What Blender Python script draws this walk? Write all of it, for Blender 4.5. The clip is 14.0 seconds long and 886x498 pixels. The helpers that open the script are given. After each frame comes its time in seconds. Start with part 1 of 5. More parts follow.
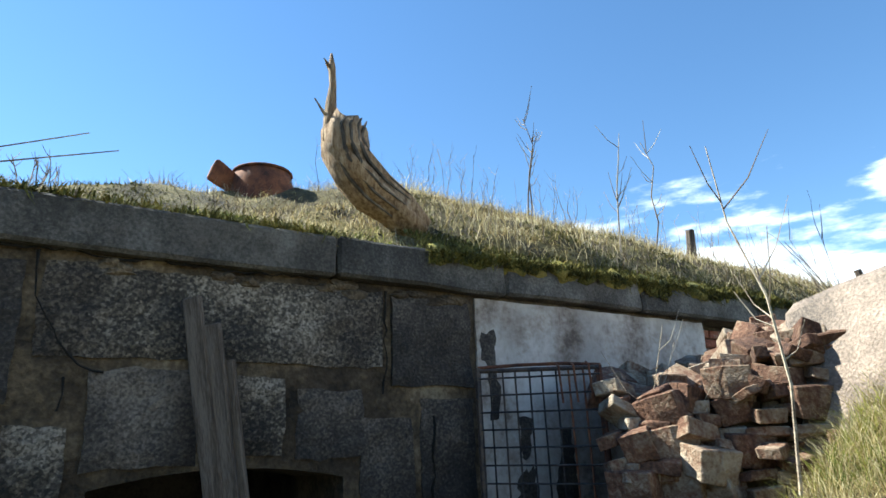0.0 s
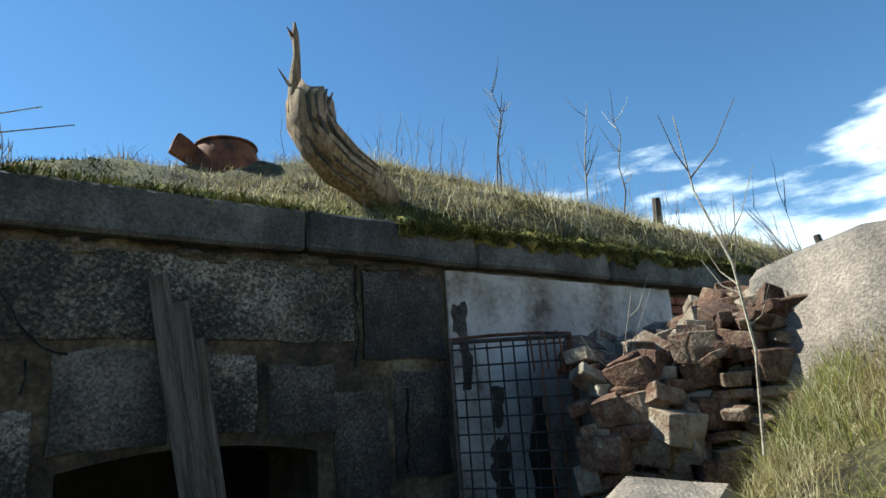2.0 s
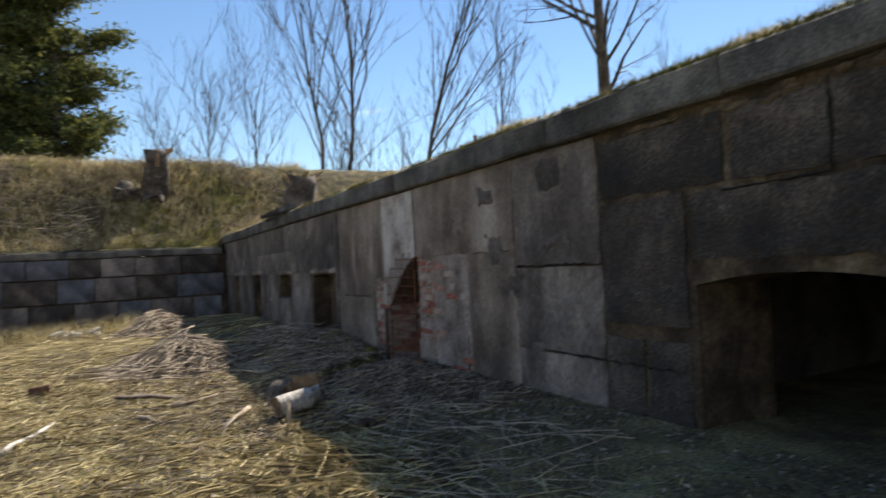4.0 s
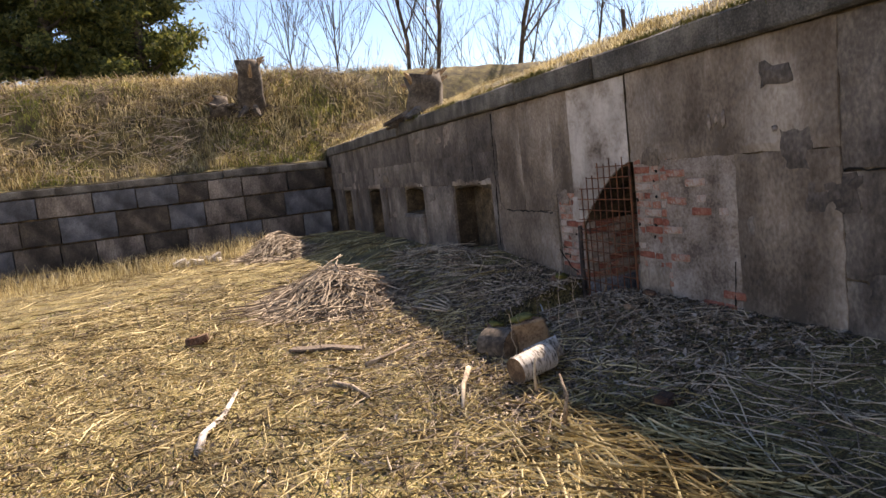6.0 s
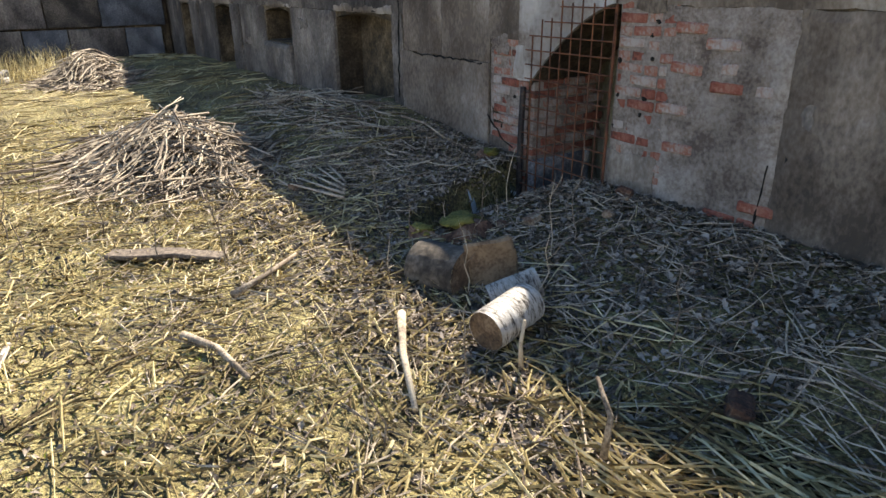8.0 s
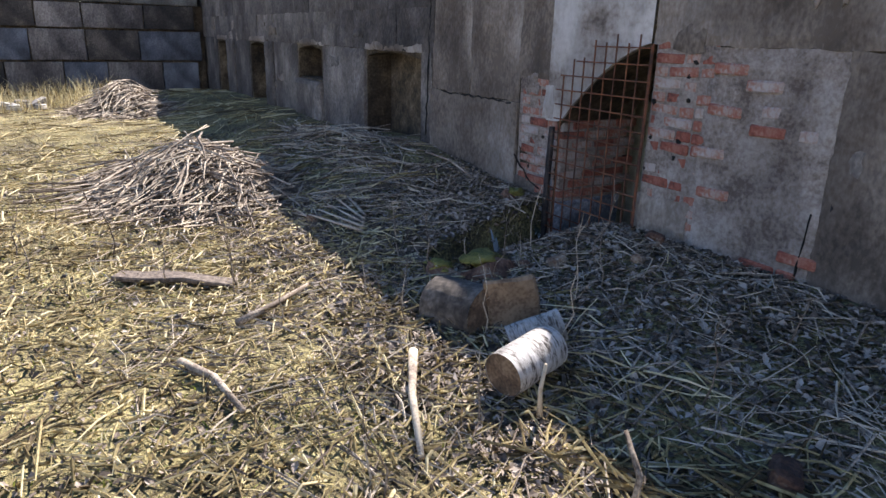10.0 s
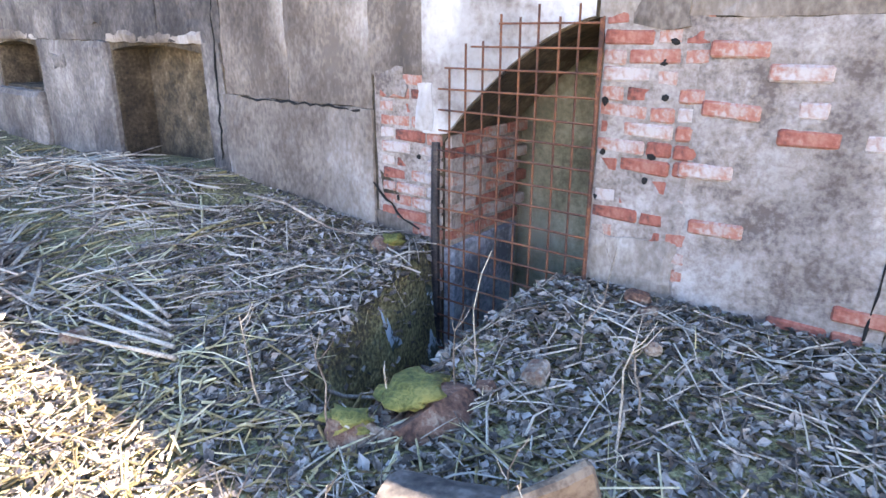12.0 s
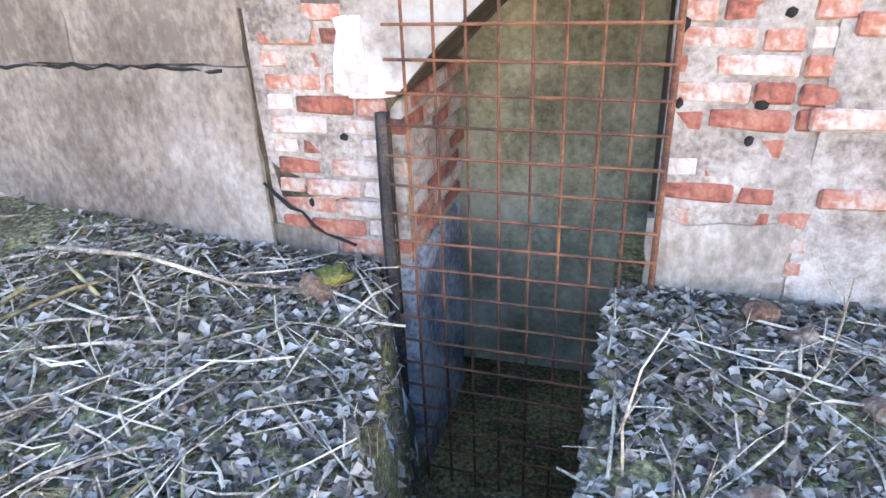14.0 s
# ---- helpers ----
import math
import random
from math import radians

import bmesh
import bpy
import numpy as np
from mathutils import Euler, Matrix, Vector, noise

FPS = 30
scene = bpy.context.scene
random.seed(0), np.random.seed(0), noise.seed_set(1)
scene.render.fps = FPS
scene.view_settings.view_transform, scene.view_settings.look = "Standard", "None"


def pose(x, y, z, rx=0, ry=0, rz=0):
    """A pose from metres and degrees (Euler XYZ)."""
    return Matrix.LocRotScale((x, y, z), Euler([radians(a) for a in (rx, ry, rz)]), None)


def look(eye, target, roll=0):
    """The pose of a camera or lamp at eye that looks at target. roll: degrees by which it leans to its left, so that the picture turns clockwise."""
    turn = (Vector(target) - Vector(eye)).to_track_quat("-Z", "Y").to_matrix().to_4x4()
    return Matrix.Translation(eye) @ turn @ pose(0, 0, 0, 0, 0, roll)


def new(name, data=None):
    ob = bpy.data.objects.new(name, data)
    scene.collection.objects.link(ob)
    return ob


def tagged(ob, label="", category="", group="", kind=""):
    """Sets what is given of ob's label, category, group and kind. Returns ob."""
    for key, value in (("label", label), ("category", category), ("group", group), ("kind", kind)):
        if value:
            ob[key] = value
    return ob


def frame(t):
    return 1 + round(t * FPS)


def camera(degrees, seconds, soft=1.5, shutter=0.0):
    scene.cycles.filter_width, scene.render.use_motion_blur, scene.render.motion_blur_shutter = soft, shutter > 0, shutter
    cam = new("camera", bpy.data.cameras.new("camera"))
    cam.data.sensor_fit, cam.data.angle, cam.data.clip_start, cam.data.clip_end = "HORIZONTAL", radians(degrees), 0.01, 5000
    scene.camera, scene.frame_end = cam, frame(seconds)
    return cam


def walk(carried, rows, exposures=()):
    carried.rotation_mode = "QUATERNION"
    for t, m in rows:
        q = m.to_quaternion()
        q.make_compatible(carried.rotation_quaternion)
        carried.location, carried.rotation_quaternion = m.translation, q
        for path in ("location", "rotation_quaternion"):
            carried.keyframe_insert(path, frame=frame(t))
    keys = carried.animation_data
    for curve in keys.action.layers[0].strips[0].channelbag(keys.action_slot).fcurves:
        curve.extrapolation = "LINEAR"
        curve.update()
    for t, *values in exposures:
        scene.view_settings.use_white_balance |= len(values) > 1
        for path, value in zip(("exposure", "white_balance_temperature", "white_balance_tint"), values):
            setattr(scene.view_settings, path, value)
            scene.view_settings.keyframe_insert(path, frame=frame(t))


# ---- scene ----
cam = camera(68.2, 14.0, shutter=0.12)
PATH = [
    (0, (0.776, 0.364, 1.525), (1.829, 1.957, 2.119), -2.4),
    (0.5, (0.777, 0.372, 1.54), (1.94, 1.91, 2.072), -3.3),
    (1, (0.778, 0.374, 1.54), (1.916, 1.937, 2.052), -3.3),
    (1.5, (0.769, 0.369, 1.535), (1.899, 1.938, 2.046), -3.5),
    (2, (0.778, 0.38, 1.538), (1.919, 1.943, 2.042), -4.1),
    (2.5, (0.808, 0.376, 1.543), (1.676, 2.104, 2.051), -3.1),
    (3, (0.321, 0.522, 1.579), (0.641, 2.429, 2.09), -1.4),
    (3.5, (-0.445, 0.447, 1.667), (-1.087, 2.311, 2.007), 0.7),
    (3.8, (-0.911, 0.424, 1.65), (-2.386, 1.766, 1.806), -0.4),
    (4.2, (-1.485, 0.285, 1.535), (-3.36, 0.98, 1.504), -4.6),
    (6.3, (-3.618, -0.285, 1.836), (-5.47, 0.414, 1.546), -5.9),
    (6.5, (-3.839, -0.247, 1.835), (-5.672, 0.482, 1.508), -5.0),
    (7, (-4.496, -0.115, 1.845), (-6.285, 0.702, 1.483), -4.0),
    (7.5, (-5.164, -0.02, 1.769), (-6.768, 1.042, 1.222), -1.8),
    (7.7, (-5.35, 0.032, 1.811), (-6.896, 1.057, 1.063), -1.4),
    (9.8, (-5.495, 0.204, 1.695), (-7.131, 1.166, 1.063), 2.5),
    (10, (-5.533, 0.199, 1.675), (-7.168, 1.17, 1.055), 1.6),
    (10.5, (-5.779, 0.325, 1.531), (-7.404, 1.411, 1.109), -0.1),
    (11, (-6.35, 0.564, 1.59), (-7.844, 1.805, 1.11), -2.2),
    (11.5, (-6.96, 0.623, 1.572), (-8.255, 2.037, 1.003), 0.7),
    (12, (-7.466, 0.851, 1.616), (-8.649, 2.328, 0.971), 0.0),
    (12.5, (-7.921, 1.03, 1.645), (-8.914, 2.622, 0.953), 1.2),
    (13, (-8.246, 1.244, 1.647), (-9.161, 2.867, 0.918), -3.7),
    (13.5, (-8.635, 1.487, 1.689), (-9.422, 3.109, 0.822), -3.1),
    (14, (-9.006, 1.636, 1.564), (-9.549, 3.348, 0.685), -2.4),
]
EXPOSURES = [(0, 1.65, 6000, 2), (0.5, 1.3, 5700, -4), (1, 1.05, 5700, -4), (2.2, 1.05, 5700, -4), (3, 1.45, 6600, 14), (3.5, 1.6, 6700, 26), (4.2, 0.9, 6900, 8),
             (6.3, 1.55, 7900, 24), (7.0, 1.55, 7900, 22), (7.5, 2.0, 7100, 10), (7.7, 1.85, 7000, 10), (9.8, 1.75, 6200, 16), (11, 1.65, 6000, 22), (11.5, 2.7, 6300, 20), (12, 3.95, 6400, 20), (13, 4.3, 6900, 20),
             (13.5, 3.65, 7200, 18), (14, 4.5, 7200, 18)]
walk(cam, [(t, look(eye, target, roll)) for t, eye, target, roll in PATH], EXPOSURES)

# ---------------------------------------------------------------- light
SUN_DIR = Vector((-0.70, 0.80, 1.05)).normalized()
SUN_ELEV = math.asin(SUN_DIR.z)
SUN_AZIM = math.atan2(SUN_DIR.x, SUN_DIR.y)
sun_data = bpy.data.lights.new("sun", "SUN")
sun_data.energy, sun_data.angle, sun_data.color = 5.0, radians(0.53), (1.0, 0.93, 0.82)
sun = new("sun", sun_data)
sun.matrix_world = look((0, 0, 60), Vector((0, 0, 60)) - SUN_DIR)

world = bpy.data.worlds.new("world")
scene.world = world
world.use_nodes = True
wn, wl = world.node_tree.nodes, world.node_tree.links
bg = wn["Background"]
sky = wn.new("ShaderNodeTexSky")
sky.sky_type, sky.sun_disc = "NISHITA", False
sky.sun_elevation, sky.sun_rotation = SUN_ELEV, SUN_AZIM
sky.air_density, sky.dust_density, sky.ozone_density = 1.0, 0.0, 2.0
bg.inputs["Strength"].default_value = 0.075
# low fair-weather clouds all round the horizon
tc = wn.new("ShaderNodeTexCoord")
mp = wn.new("ShaderNodeMapping")
mp.inputs["Scale"].default_value = (2.6, 2.6, 9.0)
mp.inputs["Location"].default_value = (0.6, 0.2, 0.0)
nz = wn.new("ShaderNodeTexNoise")
nz.inputs["Scale"].default_value, nz.inputs["Detail"].default_value, nz.inputs["Roughness"].default_value = 1.5, 7, 0.55
sep = wn.new("ShaderNodeSeparateXYZ")
hgt = wn.new("ShaderNodeMapRange")
hgt.inputs["From Min"].default_value, hgt.inputs["From Max"].default_value = 0.24, 0.46
hgt.inputs["To Min"].default_value, hgt.inputs["To Max"].default_value = 0.10, -0.28
add = wn.new("ShaderNodeMath")
ramp = wn.new("ShaderNodeMapRange")
ramp.interpolation_type = "SMOOTHSTEP"
ramp.inputs["From Min"].default_value, ramp.inputs["From Max"].default_value = 0.60, 0.73
mixc = wn.new("ShaderNodeMix")
mixc.data_type = "RGBA"
mixc.inputs["B"].default_value = (9.0, 9.3, 9.8, 1)
wl.new(tc.outputs["Generated"], mp.inputs["Vector"])
wl.new(mp.outputs["Vector"], nz.inputs["Vector"])
wl.new(tc.outputs["Generated"], sep.inputs["Vector"])
wl.new(sep.outputs["Z"], hgt.inputs["Value"])
wl.new(nz.outputs["Fac"], add.inputs[0])
wl.new(hgt.outputs["Result"], add.inputs[1])
east = wn.new("ShaderNodeMath")
east.operation = "MULTIPLY_ADD"
east.inputs[1].default_value = 0.20
wl.new(sep.outputs["X"], east.inputs[0])
wl.new(add.outputs[0], east.inputs[2])
wl.new(east.outputs[0], ramp.inputs["Value"])
wl.new(ramp.outputs["Result"], mixc.inputs["Factor"])
deep = wn.new("ShaderNodeHueSaturation")
deep.inputs["Saturation"].default_value, deep.inputs["Value"].default_value = 1.12, 1.0
wl.new(sky.outputs["Color"], deep.inputs["Color"])
wl.new(deep.outputs["Color"], mixc.inputs["A"])
wl.new(mixc.outputs["Result"], bg.inputs["Color"])


# ---------------------------------------------------------------- materials
def material(name, stops, scale=6.0, fine=60.0, rough=0.9, bump=0.4, metal=0.0, spread=0.15, speck=0.0, dist=0.02, stretch=None, fine_w=0.35, stain=0.0, through_light=0.0):
    """Two scales of noise through a colour ramp, a shade of its own for each piece, and bump. stops: [(position, colour), ...]"""
    m = bpy.data.materials.new(name)
    m.use_nodes = True
    n, l = m.node_tree.nodes, m.node_tree.links
    b = n["Principled BSDF"]
    b.inputs["Roughness"].default_value, b.inputs["Metallic"].default_value = rough, metal
    t = n.new("ShaderNodeTexCoord")
    src = t.outputs["Object"]
    if stretch:
        k = n.new("ShaderNodeMapping")
        k.inputs["Scale"].default_value = stretch
        l.new(src, k.inputs["Vector"])
        src = k.outputs["Vector"]
    a, c = n.new("ShaderNodeTexNoise"), n.new("ShaderNodeTexNoise")
    for x, sc, de in ((a, scale, 6), (c, fine, 3)):
        x.inputs["Scale"].default_value, x.inputs["Detail"].default_value = sc, de
        x.inputs["Roughness"].default_value = 0.6
        l.new(src, x.inputs["Vector"])
    mx = n.new("ShaderNodeMix")
    mx.inputs["Factor"].default_value = fine_w
    l.new(a.outputs["Fac"], mx.inputs["A"])
    l.new(c.outputs["Fac"], mx.inputs["B"])
    ct = n.new("ShaderNodeMapRange")
    ct.inputs["From Min"].default_value, ct.inputs["From Max"].default_value = 0.36, 0.64
    ct.inputs["To Min"].default_value, ct.inputs["To Max"].default_value = 0.22, 0.78
    l.new(mx.outputs["Result"], ct.inputs["Value"])
    info, geo = n.new("ShaderNodeObjectInfo"), n.new("ShaderNodeNewGeometry")
    ad = n.new("ShaderNodeMath")
    l.new(info.outputs["Random"], ad.inputs[0])
    l.new(geo.outputs["Random Per Island"], ad.inputs[1])
    fr = n.new("ShaderNodeMath")
    fr.operation = "FRACT"
    l.new(ad.outputs[0], fr.inputs[0])
    of = n.new("ShaderNodeMapRange")
    of.inputs["To Min"].default_value, of.inputs["To Max"].default_value = -spread, spread
    l.new(fr.outputs[0], of.inputs["Value"])
    sm = n.new("ShaderNodeMath")
    l.new(ct.outputs["Result"], sm.inputs[0])
    l.new(of.outputs["Result"], sm.inputs[1])
    if speck:
        cell = n.new("ShaderNodeTexVoronoi")
        cell.inputs["Scale"].default_value = 75
        l.new(t.outputs["Object"], cell.inputs["Vector"])
        one = n.new("ShaderNodeSeparateColor")
        l.new(cell.outputs["Color"], one.inputs["Color"])
        grain = n.new("ShaderNodeMapRange")
        grain.inputs["To Min"].default_value, grain.inputs["To Max"].default_value = -speck, speck
        l.new(one.outputs[0], grain.inputs["Value"])
        both = n.new("ShaderNodeMath")
        l.new(sm.outputs[0], both.inputs[0])
        l.new(grain.outputs["Result"], both.inputs[1])
        sm = both
    r = n.new("ShaderNodeValToRGB")
    e = r.color_ramp.elements
    while len(e) < len(stops):
        e.new(0.5)
    for x, (p, col) in zip(e, stops):
        x.position, x.color = p, (*col, 1)
    l.new(sm.outputs[0], r.inputs["Fac"])
    shade = r.outputs["Color"]
    if stain:
        k2 = n.new("ShaderNodeMapping")
        k2.inputs["Scale"].default_value = (1.7, 1.7, 0.9)
        l.new(t.outputs["Object"], k2.inputs["Vector"])
        l.new(info.outputs["Location"], k2.inputs["Location"])
        big = n.new("ShaderNodeTexNoise")
        big.inputs["Scale"].default_value, big.inputs["Detail"].default_value, big.inputs["Roughness"].default_value = 1.0, 5, 0.6
        l.new(k2.outputs["Vector"], big.inputs["Vector"])
        sr = n.new("ShaderNodeMapRange")
        sr.inputs["From Min"].default_value, sr.inputs["From Max"].default_value = 0.40, 0.60
        sr.inputs["To Min"].default_value, sr.inputs["To Max"].default_value = stain, 0.0
        l.new(big.outputs["Fac"], sr.inputs["Value"])
        mul = n.new("ShaderNodeMix")
        mul.data_type, mul.blend_type = "RGBA", "MULTIPLY"
        mul.inputs["B"].default_value = (0.22, 0.19, 0.17, 1)
        l.new(sr.outputs["Result"], mul.inputs["Factor"])
        l.new(shade, mul.inputs["A"])
        shade = mul.outputs["Result"]
    l.new(shade, b.inputs["Base Color"])
    if through_light:
        thin, blend = n.new("ShaderNodeBsdfTranslucent"), n.new("ShaderNodeMixShader")
        blend.inputs[0].default_value = through_light
        l.new(shade, thin.inputs["Color"])
        l.new(b.outputs["BSDF"], blend.inputs[1])
        l.new(thin.outputs["BSDF"], blend.inputs[2])
        l.new(blend.outputs["Shader"], n["Material Output"].inputs["Surface"])
    if bump:
        bp = n.new("ShaderNodeBump")
        bp.inputs["Strength"].default_value, bp.inputs["Distance"].default_value = bump, dist
        l.new(mx.outputs["Result"], bp.inputs["Height"])
        l.new(bp.outputs["Normal"], b.inputs["Normal"])
    return m


GRANITE = material("dark_granite", [(0.18, (0.007, 0.006, 0.006)), (0.42, (0.027, 0.022, 0.018)), (0.60, (0.072, 0.059, 0.047)), (0.84, (0.18, 0.15, 0.12))], 1.6, 60, 0.85, 0.9, spread=0.08, fine_w=0.4, dist=0.02, stain=0.75, speck=0.09)
# near-black colour that paints the shade inside holes and cracks
GAP_SHADE = material("painted_gap_shade", [(0.3, (0.004, 0.0035, 0.003)), (0.7, (0.012, 0.010, 0.008))], 8, 40, 1.0, 0.3, spread=0.0)
SLATE = material("blue_grey_ashlar", [(0.2, (0.035, 0.038, 0.046)), (0.5, (0.085, 0.092, 0.108)), (0.8, (0.19, 0.20, 0.22))], 1.8, 40, 0.9, 0.6, spread=0.10, dist=0.015, stain=0.5)
SPECKLED = material("pale_speckled_granite", [(0.16, (0.008, 0.007, 0.006)), (0.38, (0.038, 0.031, 0.023)), (0.56, (0.115, 0.095, 0.070)), (0.84, (0.34, 0.29, 0.23))], 1.5, 50, 0.85, 1.0, spread=0.06, fine_w=0.4, dist=0.022, stain=0.85, speck=0.17)
COPING = material("coping_stone", [(0.20, (0.035, 0.033, 0.030)), (0.46, (0.095, 0.090, 0.080)), (0.80, (0.24, 0.225, 0.20))], 2.2, 60, 0.9, 0.8, spread=0.06, fine_w=0.40, dist=0.018, stain=0.7, speck=0.05)
MORTAR = material("old_mortar", [(0.22, (0.020, 0.014, 0.008)), (0.45, (0.075, 0.054, 0.030)), (0.62, (0.135, 0.10, 0.060)), (0.82, (0.25, 0.20, 0.13))], 4.0, 30, 0.95, 1.0, spread=0.03, dist=0.04, stain=0.7)
RENDER = material("weathered_cement_render", [(0.18, (0.10, 0.078, 0.060)), (0.40, (0.21, 0.168, 0.132)), (0.58, (0.30, 0.25, 0.205)), (0.82, (0.45, 0.40, 0.35))], 1.3, 30, 0.92, 0.8, spread=0.06, dist=0.02, stretch=(1.1, 1.1, 0.7), fine_w=0.35, stain=0.6)
OLIVE = material("stained_olive_plaster", [(0.2, (0.13, 0.12, 0.075)), (0.5, (0.33, 0.30, 0.20)), (0.8, (0.52, 0.48, 0.36))], 2.0, 30, 0.92, 0.5, spread=0.02, stain=0.5)
PITWALL = material("mossy_wall_with_pale_blue_plaster", [(0.30, (0.018, 0.018, 0.010)), (0.42, (0.055, 0.058, 0.030)), (0.50, (0.10, 0.11, 0.09)), (0.53, (0.42, 0.50, 0.56)), (0.85, (0.60, 0.66, 0.70))], 2.6, 40, 0.92, 0.8, spread=0.0, fine_w=0.15, dist=0.02)
DARKREND = material("dark_stained_render", [(0.18, (0.040, 0.034, 0.031)), (0.42, (0.105, 0.090, 0.080)), (0.60, (0.18, 0.155, 0.135)), (0.82, (0.33, 0.29, 0.25))], 1.4, 30, 0.92, 0.8, spread=0.10, dist=0.02, stretch=(1.1, 1.1, 0.7), fine_w=0.35, stain=0.65)
LIMEWASH = material("flaking_limewash", [(0.24, (0.17, 0.135, 0.11)), (0.38, (0.36, 0.31, 0.27)), (0.56, (0.54, 0.50, 0.46)), (0.8, (0.66, 0.63, 0.60))], 2.0, 22, 0.9, 0.5, spread=0.02, dist=0.014, fine_w=0.25, stain=0.5)
BRICK = material("old_red_brick", [(0.12, (0.10, 0.04, 0.028)), (0.34, (0.24, 0.072, 0.046)), (0.60, (0.32, 0.14, 0.095)), (0.72, (0.33, 0.225, 0.18)), (0.92, (0.40, 0.345, 0.31))], 5.0, 45, 0.92, 0.9, spread=0.30, dist=0.016, fine_w=0.35)
RUBBLE = material("broken_masonry", [(0.16, (0.055, 0.026, 0.016)), (0.40, (0.17, 0.085, 0.050)), (0.56, (0.26, 0.18, 0.12)), (0.84, (0.44, 0.37, 0.28))], 7, 50, 0.95, 1.0, spread=0.22, dist=0.03, stain=0.6)
BED = material("pinkish_lime_mortar", [(0.22, (0.13, 0.10, 0.082)), (0.45, (0.25, 0.205, 0.172)), (0.78, (0.40, 0.35, 0.31))], 5, 40, 0.95, 0.8, spread=0.02, dist=0.015, stain=0.4)
SOIL = material("leaf_strewn_soil", [(0.20, (0.030, 0.022, 0.012)), (0.42, (0.095, 0.075, 0.034)), (0.58, (0.21, 0.175, 0.070)), (0.82, (0.42, 0.36, 0.17))], 2.2, 45, 1.0, 1.0, spread=0.0, fine_w=0.55, dist=0.05)
TURF = material("dry_turf", [(0.20, (0.020, 0.016, 0.008)), (0.42, (0.070, 0.056, 0.022)), (0.58, (0.150, 0.125, 0.042)), (0.82, (0.30, 0.25, 0.09))], 2.4, 40, 1.0, 1.0, spread=0.0, fine_w=0.45, dist=0.06, stain=0.6)
MOSS = material("moss", [(0.22, (0.020, 0.024, 0.006)), (0.48, (0.10, 0.098, 0.018)), (0.78, (0.25, 0.205, 0.05))], 5, 60, 1.0, 1.0, spread=0.16, dist=0.03)
STRAW = material("dry_grass", [(0.15, (0.09, 0.06, 0.025)), (0.42, (0.30, 0.23, 0.095)), (0.62, (0.50, 0.41, 0.20)), (0.88, (0.74, 0.66, 0.42))], 2, 30, 0.75, 0, spread=0.36, through_light=0.4)
GREEN = material("green_grass", [(0.3, (0.09, 0.12, 0.02)), (0.5, (0.20, 0.23, 0.04)), (0.7, (0.34, 0.33, 0.07))], 3, 30, 0.8, 0, spread=0.2, through_light=0.4)
TWIG = material("dry_twig", [(0.3, (0.09, 0.065, 0.045)), (0.5, (0.24, 0.19, 0.14)), (0.7, (0.45, 0.38, 0.28))], 5, 80, 0.85, 0.2, spread=0.22)
LEAF = material("dead_leaf", [(0.18, (0.035, 0.026, 0.018)), (0.50, (0.13, 0.095, 0.066)), (0.72, (0.30, 0.245, 0.19)), (0.95, (0.36, 0.31, 0.26))], 9, 60, 0.8, 0, spread=0.36)
WOOD = material("grey_weathered_wood", [(0.25, (0.022, 0.015, 0.010)), (0.5, (0.070, 0.050, 0.035)), (0.75, (0.16, 0.125, 0.095))], 3, 30, 0.85, 0.7, spread=0.10, stretch=(9, 9, 0.7), dist=0.012)
STUMP = material("bleached_stump_wood", [(0.24, (0.05, 0.03, 0.015)), (0.40, (0.20, 0.12, 0.06)), (0.58, (0.38, 0.26, 0.15)), (0.80, (0.56, 0.43, 0.29))], 4, 40, 0.85, 1.0, spread=0.05, stretch=(8, 8, 1.2), dist=0.03)
BARK = material("tree_bark", [(0.3, (0.025, 0.020, 0.015)), (0.5, (0.07, 0.056, 0.043)), (0.7, (0.15, 0.125, 0.10))], 4, 30, 0.95, 0.5, spread=0.05)
BIRCH = material("birch_bark", [(0.26, (0.03, 0.024, 0.02)), (0.38, (0.20, 0.17, 0.14)), (0.46, (0.52, 0.49, 0.44)), (0.8, (0.78, 0.75, 0.70))], 9, 50, 0.75, 0.8, stretch=(1, 1, 5), dist=0.015, stain=0.7, spread=0.02)
ENDGRAIN = material("sawn_end_grain", [(0.25, (0.05, 0.03, 0.018)), (0.5, (0.14, 0.088, 0.05)), (0.75, (0.26, 0.18, 0.11))], 8, 60, 0.9, 0.6, stain=0.4)
RUST = material("rusty_steel", [(0.25, (0.04, 0.02, 0.015)), (0.5, (0.13, 0.05, 0.027)), (0.75, (0.24, 0.095, 0.042))], 9, 120, 0.85, 0.5, metal=0.2, spread=0.1, dist=0.004)
IRON = material("dark_iron", [(0.3, (0.02, 0.018, 0.02)), (0.5, (0.05, 0.042, 0.042)), (0.7, (0.10, 0.075, 0.06))], 9, 90, 0.6, 0.4, metal=0.5, dist=0.004)
PALE_GRANITE = material("pale_pink_granite", [(0.20, (0.075, 0.062, 0.052)), (0.42, (0.19, 0.152, 0.122)), (0.60, (0.29, 0.225, 0.175)), (0.84, (0.43, 0.35, 0.28))], 2.6, 60, 0.85, 1.0, spread=0.02, fine_w=0.4, dist=0.03, stain=0.35)
NEEDLE = material("pine_needles", [(0.3, (0.03, 0.045, 0.014)), (0.5, (0.08, 0.105, 0.028)), (0.7, (0.17, 0.17, 0.045))], 2, 20, 0.8, 0, spread=0.25, through_light=0.4)
